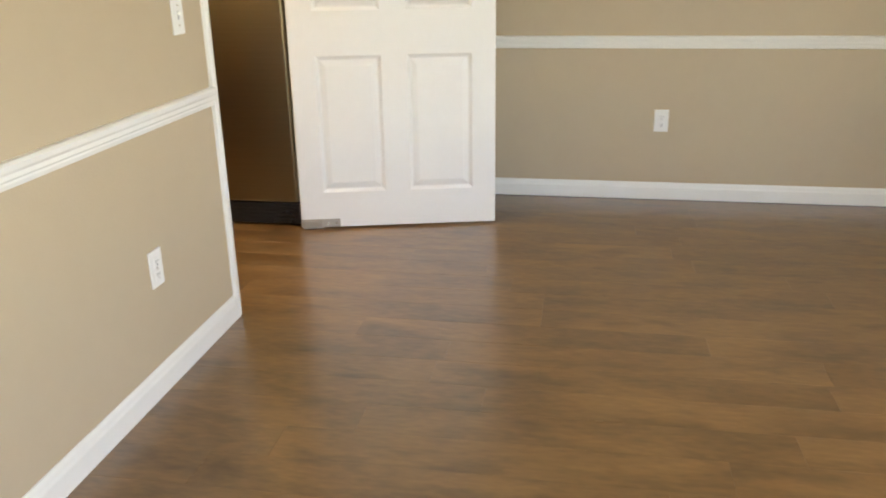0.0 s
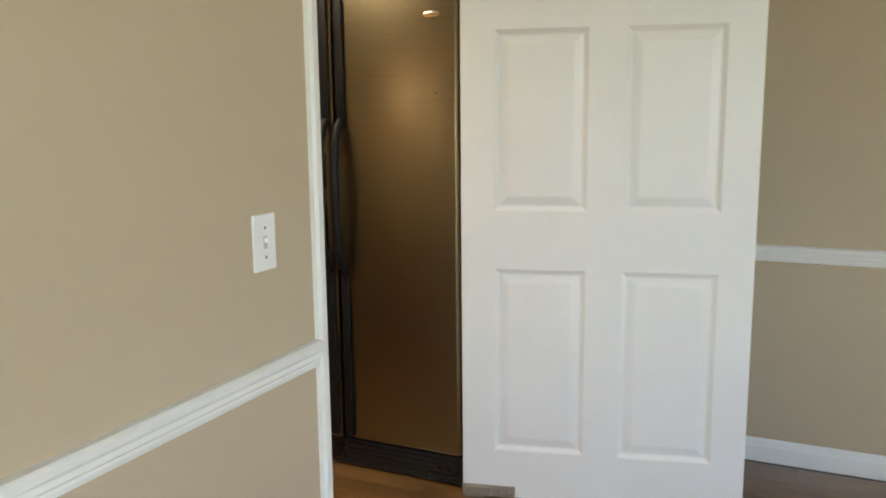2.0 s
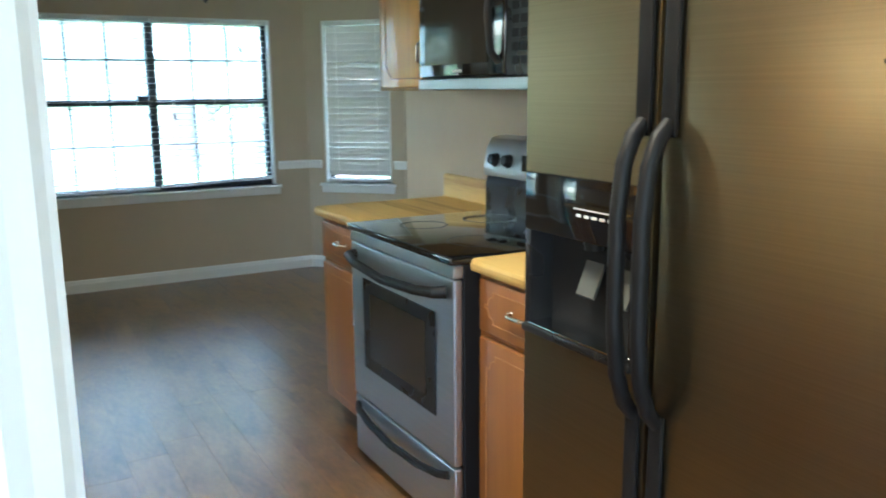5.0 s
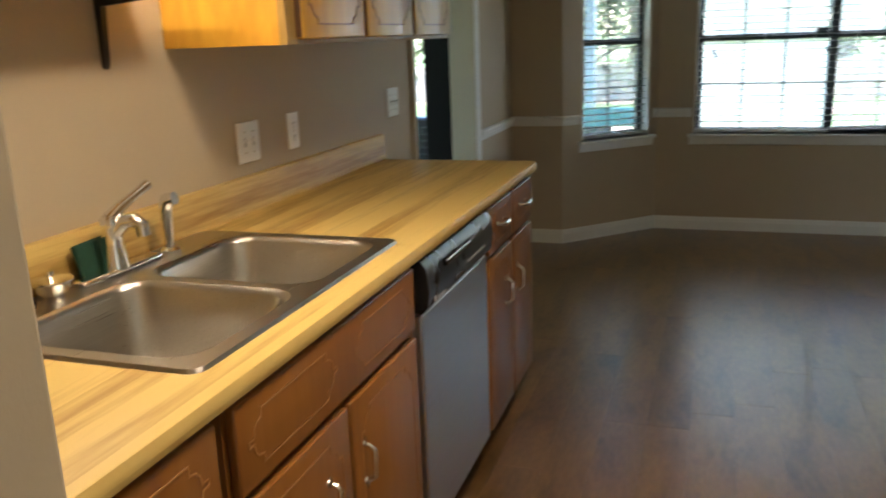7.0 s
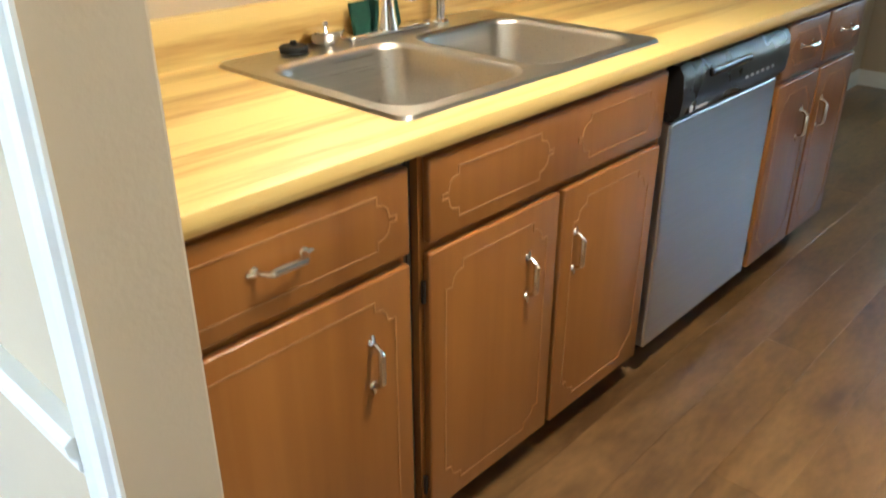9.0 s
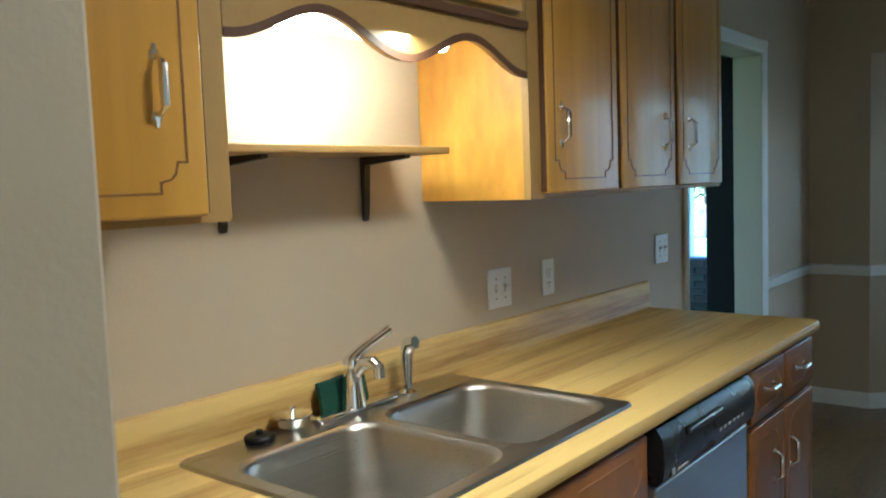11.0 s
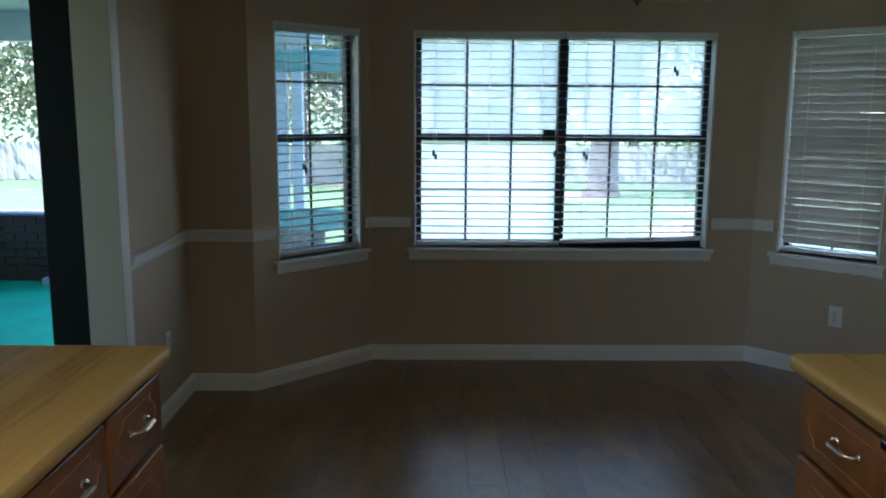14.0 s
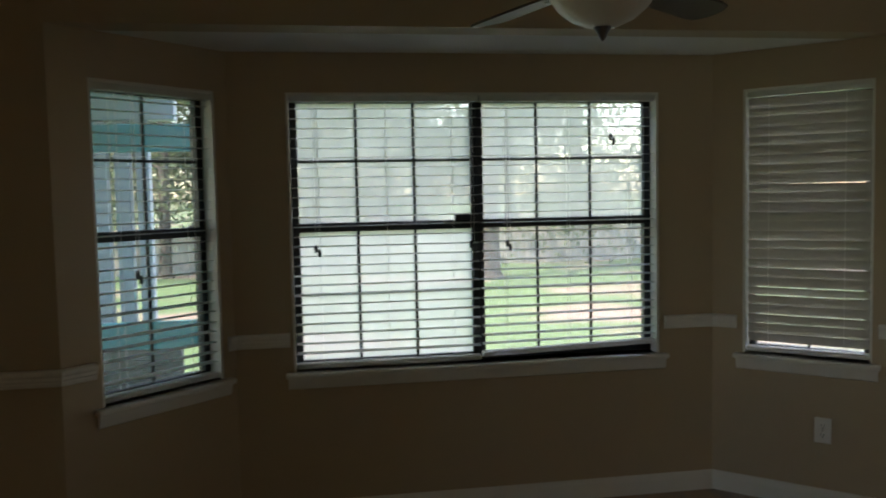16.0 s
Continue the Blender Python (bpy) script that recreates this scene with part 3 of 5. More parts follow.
# local x must run so that +y points outside: from the window's left as seen from the room
cx0 = C2[0] - 1.99
sash_window("window_1", (cx0, C1[1], WZ0), 0, 1.72, 2, "wide twin dark sash window with white sill")
aL = math.degrees(math.atan2(C1[1] - C0[1], C1[0] - C0[0]))
lx, ly = toward(C0, C1, 0.157)
sash_window("window_2", (lx, ly, WZ0), aL, 0.573, 1, "narrow dark sash window in the angled bay wall")
rx, ry = toward(C2, C3, 0.14)
sash_window("window_3", (rx, ry, WZ0), -aL, 0.55, 1, "narrow dark sash window behind a closed blind")
blind((cx0 + 0.014, C1[1] + 0.018, WZ0 + 0.004), 0, 0.843, 2, "white slatted blind lowered with open slats", cords=((0.1, 0.56), (0.8, 0.56)))
blind((cx0 + 0.863, C1[1] + 0.018, WZ0 + 0.004), 0, 0.843, 2, "white slatted blind with a crooked bottom rail", rail_tilt=1.6, rail_lift=0.012, cords=((0.12, 0.56), (0.62, 1.04)))
o = (lx + 0.014 * math.cos(radians(aL)) - 0.018 * math.sin(radians(aL)), ly + 0.014 * math.sin(radians(aL)) + 0.018 * math.cos(radians(aL)))
blind((*o, WZ0 + 0.004), aL, 0.545, 2, "narrow white slatted blind with open slats", cords=((0.16, 0.5),))
o = (rx + 0.014 * math.cos(radians(aL)) + 0.018 * math.sin(radians(aL)), ry - 0.014 * math.sin(radians(aL)) + 0.018 * math.cos(radians(aL)))
blind((*o, WZ0 + 0.004), -aL, 0.522, -66, "narrow white slatted blind closed, slats uneven", rail_tilt=0.5, gaps=(0, 7, -6, 2, 10, -8, 5, 0, -4, 14, -3), slat_material=BLIND_SHADED)

# ------------------------------------------------------------ cabinet pieces
def pull(parent, y, z, upright=True, proud=0.0, sx=1):
    """A curved metal pull with two feet and a flared back plate, on a front that faces sx along x."""
    bm = bmesh.new()
    pts = [(-0.042, 0.0), (-0.04, 0.012), (-0.033, 0.021), (-0.029, 0.023), (0.029, 0.023), (0.033, 0.021), (0.04, 0.012), (0.042, 0.0)]
    rs = [0.0055, 0.0042, 0.0045, 0.0068, 0.0068, 0.0045, 0.0042, 0.0055]
    def at(u, d):
        return (proud + sx * d, y, z + u) if upright else (proud + sx * d, y + u, z)
    tube(bm, [at(u, d) for u, d in pts], rs, 8)
    for u in (-0.044, 0.044):
        tube(bm, [at(u * 1.0, 0.0), at(u * 1.0, 0.004)], [0.009, 0.007], 10)
        tube(bm, [at(u * 1.0, 0.002), at(u * 1.35, 0.002)], [0.006, 0.003], 6)
    return part("handle", bm, PEWTER, parent, "bright nickel pull", True)


def groove(bm, x, y0, y1, z0, z1, inset, sx, notch=0.035, wide=0.0034, corners=(1, 1, 1, 1)):
    """A routed outline with stepped ogee corners, as a fine relief line on a front at x."""
    a, b, c, d = y0 + inset, y1 - inset, z0 + inset, z1 - inset
    n = notch
    pts = []
    for (cy, cz, sy, sz), on in zip(((a, c, 1, 1), (b, c, -1, 1), (b, d, -1, -1), (a, d, 1, -1)), corners):
        if on:
            one = [(cy, cz + sz * n), (cy + sy * n * 0.35, cz + sz * n), (cy + sy * n * 0.45, cz + sz * n * 0.62), (cy + sy * n * 0.62, cz + sz * n * 0.45), (cy + sy * n, cz + sz * n * 0.35), (cy + sy * n, cz)]
        else:
            one = [(cy, cz)]
        if (sy > 0) == (sz > 0):
            pts += one
        else:
            pts += one[::-1]
    w = wide / 2
    m = len(pts)
    for i in range(m):
        (ya, za), (yb, zb) = pts[i], pts[(i + 1) % m]
        dy, dz = yb - ya, zb - za
        ln = math.hypot(dy, dz) or 1
        ny, nz = -dz / ln * w, dy / ln * w
        ey, ez = dy / ln * w, dz / ln * w
        t = [(ya + ny - ey, za + nz - ez), (ya - ny - ey, za - nz - ez), (yb - ny + ey, zb - nz + ez), (yb + ny + ey, zb + nz + ez)]
        prism(bm, t, "x", x, x + sx * (0.0012 + 0.0001 * (i % 3)))


def front(parent, name, y0, y1, z0, z1, x, sx, material, inset=0.028, notch=0.035, line=None):
    """A lipped cabinet door or drawer front with rounded edges and a routed outline."""
    bm = bmesh.new()
    xa, xb = sorted((x, x + sx * 0.019))
    soft_box(bm, xa, xb, y0, y1, z0, z1, 0.005, 3)
    d = part(name, bm, material, parent, smooth=True)
    bm = bmesh.new()
    groove(bm, x + sx * 0.019, y0, y1, z0, z1, inset, sx, notch)
    part("routed_line", bm, line or GROOVE, d)
    return d


LINE_UP = mat("upper_routed_line", (0.17, 0.075, 0.024), 0.5, vary=0.3, scale=20)
LINE_LOW = mat("worn_routed_line", (0.36, 0.17, 0.056), 0.5, vary=0.35, scale=20)


def base_cabinet(x, y0, y1, sx, label, drawers=1, doors=1, false_front=False, end=False, pulls=True, tone=None, handed="far", cut=(0.0, 0.0)):
    """A floor cabinet unit whose front faces sx along x; the front frame is at 0.6 m from the wall."""
    tone = tone or CABINET
    w = y1 - y0
    root = thing("base_cabinet", x, y0, 0, label, "cabinet", "kitchen floor cabinets")
    f = sx * 0.598
    bm = bmesh.new()
    xa, xb = sorted((sx * 0.01, f))
    box(bm, xa, xb, 0.001, w - 0.001, 0.1, 0.1 + 0.016)
    for y in (0.001, w - 0.017):
        box(bm, xa, xb, y, y + 0.016, 0.116, 0.872)
    box(bm, *sorted((sx * 0.01, sx * 0.016)), 0.017, w - 0.017, 0.116, 0.872)
    part("body", bm, tone, root)
    bm = bmesh.new()
    fa, fb = sorted((f, f + sx * 0.019))
    st = 0.03
    for d in ((0.001 + cut[0], st, 0.1, 0.872), (w - st, w - 0.001 - cut[1], 0.1, 0.872), (st, w - st, 0.84, 0.872), (st, w - st, 0.1, 0.135), (st, w - st, 0.68, 0.715)):
        box(bm, fa, fb, *d)
    part("face_frame", bm, tone, root)
    # near-black strips added in the gaps to stand for their shade
    for a, b in ((0.001, cut[0] - 0.001), (w - cut[1] + 0.001, w - 0.001)):
        if b > a:
            bm = bmesh.new()
            box(bm, fa, fa + 0.004, a, b, 0.12, 0.868)
            part("gap_shade_strip", bm, TOEKICK, root, "dark strip painting the shade in the gap between units")
    bm = bmesh.new()
    box(bm, *sorted((sx * 0.5, sx * 0.535)), 0.001, w - 0.001, 0, 0.099)
    part("toe_kick", bm, TOEKICK, root, "dark recessed toe kick")
    face = f + sx * 0.0195
    gap = 0.03
    nd = 1 if false_front else drawers
    each = (w - gap) / max(nd, 1)
    for i in range(nd):
        a, b = gap * 0.75 + i * each, (i + 1) * each + gap * 0.25
        bm = bmesh.new()
        xa, xb = sorted((face, face + sx * 0.019))
        soft_box(bm, xa, xb, a, b, 0.706, 0.862, 0.005, 3)
        dr = part("drawer_front", bm, tone, root, smooth=True)
        middle = (a + b) / 2
        for ya, yb in ((a, middle - 0.012), (middle + 0.012, b)) if false_front else ((a, b),):
            bm = bmesh.new()
            groove(bm, face + sx * 0.019, ya, yb, 0.706, 0.862, 0.031, sx, 0.042)
            part("routed_line", bm, LINE_LOW, dr)
        if not false_front:
            pull(dr, (a + b) / 2, 0.79, False, face + sx * 0.019, sx)
    each = (w - gap) / doors
    for i in range(doors):
        a, b = gap * 0.75 + i * each, (i + 1) * each + gap * 0.25
        d = front(root, "door", a, b, 0.096, 0.687, face, sx, tone, 0.04, 0.046, LINE_LOW)
        if doors == 2:
            hy = b - 0.1 if i == 0 else a + 0.05
        else:
            hy = b - 0.095 if handed == "far" else a + 0.05
        pull(d, hy, 0.532, True, face + sx * 0.019, sx)
        for z in (0.165, 0.61):
            bm = bmesh.new()
            edge = a - 0.004 if hy > (a + b) / 2 else b + 0.004
            tube(bm, [(face + sx * 0.006, edge, z - 0.022), (face + sx * 0.006, edge, z + 0.022)], 0.0045, 8)
            part("hinge", bm, DARK_METAL, d, "dark tarnished hinge", True)
    return root


# left run: cabinet, sink base, dishwasher, end cabinet pair
base_cabinet(0, YK + 0.002, 0.366, 1, "brown stained wooden cabinet beside the doorway", 1, 1, cut=(0.0, 0.02))
base_cabinet(0, 0.368, 1.198, 1, "brown stained wooden sink cabinet with false drawer front", 1, 2, True, cut=(0.012, 0.0))
base_cabinet(0, 1.834, 2.51, 1, "brown stained wooden cabinet at the counter's end", 2, 2, False)

# dishwasher
dw = thing("dishwasher", 0, 1.207, 0, "stainless dishwasher with black control panel under the counter", "dishwasher")
part("body", B(0.02, 0.60, 0.004, 0.606, 0.09, 0.868), BLACK_SATIN, dw)
part("door_panel", B(0.601, 0.638, 0.006, 0.612, 0.1, 0.727, r=0.006), STEEL, dw, "brushed steel front")
bm = bmesh.new()
prism(bm, [(0.601, 0.731), (0.638, 0.731), (0.655, 0.75), (0.66, 0.79), (0.655, 0.845), (0.64, 0.866), (0.601, 0.866)], "y", 0.006, 0.612)
panel = part("control_panel", bm, BLACK, dw, "glossy black control panel", True)
bm = bmesh.new()
soft_box(bm, 0.652, 0.668, 0.13, 0.35, 0.822, 0.842, 0.006)
part("handle_recess", bm, BLACK_GLASS, panel)
bm = bmesh.new()
for i in range(6):
    soft_box(bm, 0.6585, 0.6605, 0.34 + i * 0.032, 0.356 + i * 0.032, 0.776, 0.784, 0.0008)
part("buttons", bm, GREY_MARK, panel)
bm = bmesh.new()
box(bm, 0.6565, 0.6585, 0.05, 0.065, 0.75, 0.765)
box(bm, 0.6565, 0.6585, 0.08, 0.14, 0.752, 0.758)
part("badge", bm, GREY_MARK, panel)
part("kick_plate", B(0.545, 0.56, 0.004, 0.606, 0.005, 0.095), BLACK_SATIN, dw)


def worktop(name, x, y0, y1, sx, label, hole=None):
    """A rolled-edge laminate top with its backsplash; hole: the opening for a sink."""
    root = thing(name, x, y0, 0, label, "countertop")
    depth = 0.65
    nose = [(depth - 0.012, 0.875), (depth - 0.003, 0.879), (depth, 0.888), (depth, 0.9), (depth - 0.004, 0.91), (depth - 0.014, 0.9145)]
    whole = [(sx * a, b) for a, b in [(0.0, 0.875)] + nose + [(0.0, 0.914)]]
    bm = bmesh.new()
    if hole:
        hx0, hx1, hy0, hy1 = hole
        prism(bm, whole, "y", 0.0, hy0 - y0)
        prism(bm, whole, "y", hy1 - y0, y1 - y0)
        prism(bm, [(0.0, 0.875), (hx0, 0.875), (hx0, 0.914), (0, 0.914)], "y", hy0 - y0, hy1 - y0)
        prism(bm, [(hx1, 0.875)] + nose + [(hx1, 0.914)], "y", hy0 - y0, hy1 - y0)
    else:
        prism(bm, whole, "y", 0.0, y1 - y0)
    bmesh.ops.remove_doubles(bm, verts=bm.verts[:], dist=0.0002)
    part("top", bm, COUNTER, root, smooth=True)
    bm = bmesh.new()
    prism(bm, [(sx * a, b) for a, b in [(0.0, 0.9142), (0.03, 0.9142), (0.024, 0.918), (0.022, 0.926), (0.022, 1.01), (0.018, 1.017), (0.0, 1.018)]], "y", 0.0, y1 - y0)
    part("backsplash", bm, COUNTER, root, smooth=True)
    return root


worktop("worktop", 0.001, YK + 0.001, 2.521, 1, "butcher-block patterned laminate worktop with backsplash", (0.07, 0.555, 0.415, 1.185))

# ------------------------------------------------------------ sink
sink = thing("kitchen_sink", 0.04, 0.385, 0.914, "double-bowl stainless steel sink set in the worktop", "sink")
SW, SD = 0.83, 0.545


def rounded(x0, x1, y0, y1, r, n=6):
    o = []
    for cx, cy, a in ((x1 - r, y1 - r, 0), (x0 + r, y1 - r, 90), (x0 + r, y0 + r, 180), (x1 - r, y0 + r, 270)):
        o += [(cx + r * math.cos(radians(a + 90 * k / n)), cy + r * math.sin(radians(a + 90 * k / n))) for k in range(n + 1)]
    return o


def bowl(parent, x0, x1, y0, y1, deep):
    bm = bmesh.new()
    steps = [(0.0, 0.0075, 0.07), (0.006, 0.004, 0.068), (0.012, -0.006, 0.066), (0.02, -deep * 0.75, 0.06), (0.03, -deep * 0.92, 0.06), (0.055, -deep, 0.05), (0.15, -deep - 0.004, 0.02)]
    rings = []
    for i, z, r in steps:
        rings.append([bm.verts.new((x, y, z)) for x, y in rounded(x0 + i, x1 - i, y0 + i, y1 - i, max(0.01, r))])
    n = len(rings[0])
    for a, b in zip(rings, rings[1:]):
        for k in range(n):
            bm.faces.new((a[k], a[(k + 1) % n], b[(k + 1) % n], b[k]))
    bm.faces.new(rings[-1])
    o = part("bowl", bm, SINK_STEEL, parent, smooth=True)
    bm = bmesh.new()
    lathe(bm, [(0.02, 0), (0.042, 0.0), (0.045, 0.003), (0.038, 0.005), (0.03, 0.002)], 20, ((x0 + x1) / 2, (y0 + y1) / 2, -deep - 0.003))
    part("drain", bm, CHROME, o, smooth=True)
    return o


# rim deck with two openings
bm = bmesh.new()
bowls = ((0.105, 0.515, 0.03, 0.4), (0.105, 0.515, 0.43, 0.8))
ys = [0, 0.03, 0.4, 0.43, 0.8, SW]
xs = [0, 0.105, 0.515, SD]
for i in range(3):
    for j in range(5):
        if i == 1 and j in (1, 3):
            continue
        vs = [bm.verts.new(p) for p in ((xs[i], ys[j], 0.0074), (xs[i + 1], ys[j], 0.0074), (xs[i + 1], ys[j + 1], 0.0074), (xs[i], ys[j + 1], 0.0074))]
        bm.faces.new(vs)
for (bx0, bx1, by0, by1) in bowls:
    inner = rounded(bx0, bx1, by0, by1, 0.07)
    for cx, cy, s in ((bx1, by1, 0), (bx0, by1, 7), (bx0, by0, 14), (bx1, by0, 21)):
        fan = [bm.verts.new((cx, cy, 0.0074))] + [bm.verts.new((x, y, 0.0074)) for x, y in inner[s:s + 7]]
        for k in range(1, 7):
            bm.faces.new((fan[0], fan[k], fan[k + 1]))
bmesh.ops.remove_doubles(bm, verts=bm.verts[:], dist=0.0003)
tips = [v for v in bm.verts if min(v.co.x, SD - v.co.x) < 0.001 and min(v.co.y, SW - v.co.y) < 0.001]
bmesh.ops.bevel(bm, geom=tips, offset=0.026, segments=5, affect="VERTICES", profile=0.5)
rimring = bmesh.ops.extrude_edge_only(bm, edges=[e for e in bm.edges if e.is_boundary and (lambda m: min(m.x, SD - m.x, m.y, SW - m.y) < 0.027)((e.verts[0].co + e.verts[1].co) / 2)])
for v in [g for g in rimring["geom"] if isinstance(g, bmesh.types.BMVert)]:
    v.co.z = 0.0006
    v.co.x += 0.004 * (1 if v.co.x > SD / 2 else -1)
    v.co.y += 0.004 * (1 if v.co.y > SW / 2 else -1)
part("rim", bm, SINK_STEEL, sink, smooth=True)
for b4 in bowls:
    bowl(sink, *b4, 0.17)

faucet = thing("kitchen_faucet", 0.085, 0.82, 0.9215, "chrome single-lever faucet on the sink's rim", "faucet")
bm = bmesh.new()
soft_box(bm, -0.026, 0.026, -0.125, 0.125, 0, 0.014, 0.01, 3)
part("deck_plate", bm, CHROME, faucet, smooth=True)
bm = bmesh.new()
lathe(bm, [(0.03, 0.012), (0.027, 0.03), (0.022, 0.06), (0.021, 0.10), (0.023, 0.115), (0.018, 0.126)], 20)
part("body", bm, CHROME, faucet, smooth=True)
bm = bmesh.new()
tube(bm, [(0.0, 0, 0.08), (0.03, 0.006, 0.112), (0.055, 0.012, 0.116), (0.068, 0.015, 0.105), (0.07, 0.015, 0.082)], [0.016, 0.016, 0.015, 0.014, 0.014], 12)
part("spout", bm, CHROME, faucet, smooth=True)
bm = bmesh.new()
tube(bm, [(0.0, 0, 0.118), (0.012, 0.02, 0.14), (0.03, 0.06, 0.165), (0.04, 0.085, 0.18)], [0.018, 0.013, 0.01, 0.012], 12)
part("lever", bm, CHROME, faucet, smooth=True)
sprayer = thing("side_sprayer", 0.09, 1.0, 0.9215, "chrome side sprayer standing on the sink's rim", "sprayer")
bm = bmesh.new()
lathe(bm, [(0.024, 0), (0.024, 0.006), (0.017, 0.012)], 18)
part("base_ring", bm, CHROME, sprayer, smooth=True)
bm = bmesh.new()
tube(bm, [(0, 0, 0.012), (0, 0, 0.05), (0.0, 0, 0.1), (0.008, 0, 0.125), (0.03, 0, 0.13)], [0.011, 0.013, 0.016, 0.018, 0.015], 12)
part("spray_head", bm, CHROME, sprayer, smooth=True)
strainer = thing("sink_strainer", 0.07, 0.65, 0.9215, "chrome basket strainer lying on the sink's rim", "strainer")
bm = bmesh.new()
lathe(bm, [(0.022, 0), (0.034, 0.012), (0.04, 0.028), (0.043, 0.03), (0.043, 0.033), (0.03, 0.031), (0.012, 0.02)], 22)
part("basket", bm, CHROME, strainer, smooth=True)
bm = bmesh.new()
lathe(bm, [(0.004, 0.018), (0.004, 0.04), (0.008, 0.045), (0.006, 0.05)], 12)
part("knob", bm, CHROME, strainer, smooth=True)
stopper = thing("sink_stopper", 0.078, 0.555, 0.9215, "black rubber sink stopper on the rim", "stopper")
bm = bmesh.new()
lathe(bm, [(0.03, 0), (0.032, 0.01), (0.028, 0.014), (0.008, 0.016), (0.007, 0.024)], 20)
part("plug", bm, BLACK_SATIN, stopper, smooth=True)
pad = thing("scouring_pad", 0.06, 0.785, 0.9215, "dark green scouring pad leaning on the backsplash", "scouring pad")
SCOUR = mat("green_scouring_fibre", (0.006, 0.05, 0.03), 0.9, vary=0.4, scale=60, bump=0.8, bump_scale=400)
bm = bmesh.new()
soft_box(bm, -0.006, 0.006, -0.04, 0.125, 0, 0.072, 0.004)
p = part("pad_body", bm, SCOUR, pad)
p.matrix_basis = pose(-0.005, 0, 0.004, 0, -12, 6)

# ------------------------------------------------------------ wall plates
def plate(name, x, y, z, turn, label, kind, wide=0.072, tall=0.116):
    """A cover plate on a wall; local -y faces the room."""
    root = thing(name, x, y, z, label, "wall plate", "", turn)
    part("cover_plate", B(-wide / 2, wide / 2, -0.006, 0, -tall / 2, tall / 2, r=0.003), PLATE, root)
    gangs = max(1, round((wide - 0.026) / 0.046))
    for g in range(gangs):
        cx = (g - (gangs - 1) / 2) * 0.046
        if kind == "outlet":
            for dz in (-0.021, 0.021):
                bm = bmesh.new()
                soft_box(bm, cx - 0.016, cx + 0.016, -0.0085, -0.0061, dz - 0.0145, dz + 0.0145, 0.006, 3)
                r = part("receptacle", bm, PLATE, root)
                bm = bmesh.new()
                for dx, w, h in ((-0.0065, 0.0012, 0.0045), (0.0065, 0.0012, 0.0038)):
                    box(bm, cx + dx - w, cx + dx + w, -0.0092, -0.0086, dz + 0.003 - h, dz + 0.003 + h)
                box(bm, cx - 0.0025, cx + 0.0025, -0.0092, -0.0086, dz - 0.011, dz - 0.0065)
                part("slots", bm, SLOT, r)
        elif kind == "switch":
            part("switch_slot", B(cx - 0.006, cx + 0.006, -0.0072, -0.0061, -0.013, 0.013, r=0.0008), GREY_MARK, root)
            bm = bmesh.new()
            soft_box(bm, cx - 0.0045, cx + 0.0045, -0.018, -0.006, 0.0, 0.010, 0.002)
            part("toggle", bm, PLATE, root)
        for dz in ((0.0,) if kind == "outlet" else (-0.03, 0.03)):
            bm = bmesh.new()
            tube(bm, [(cx, -0.0061, dz), (cx, -0.0075, dz)], 0.0032, 10)
            part("screw", bm, PEWTER, root)
    return root


plate("light_switch", 0.7125, YD, 1.1055, 0, "white toggle light switch beside the doorway", "switch")
plate("wall_outlet", 0.385, YD, 0.393, 0, "white duplex outlet below the chair rail", "outlet")
plate("wall_outlet", XF, -1.955, 0.425, -90, "white duplex outlet on the far dining wall", "outlet")
plate("light_switch", 0, 1.527, 1.113, 90, "white double switch plate above the backsplash", "switch", 0.118, 0.118)
plate("wall_outlet", 0, 1.80, 1.115, 90, "white outlet plate above the backsplash", "outlet")
plate("light_switch", 0, 2.68, 1.133, 90, "white double switch plate beside the porch opening", "switch", 0.118, 0.118)
plate("wall_outlet", 0, 4.45, 0.36, 90, "white outlet under the nook's chair rail", "outlet")
ox, oy = on_wall(C3, C2, 0.30)
plate("wall_outlet", ox, oy, 0.36, -aL, "white outlet below the bay window", "outlet")
plate("wall_outlet", XR, 1.95, 1.15, -90, "white outlet behind the range", "outlet")

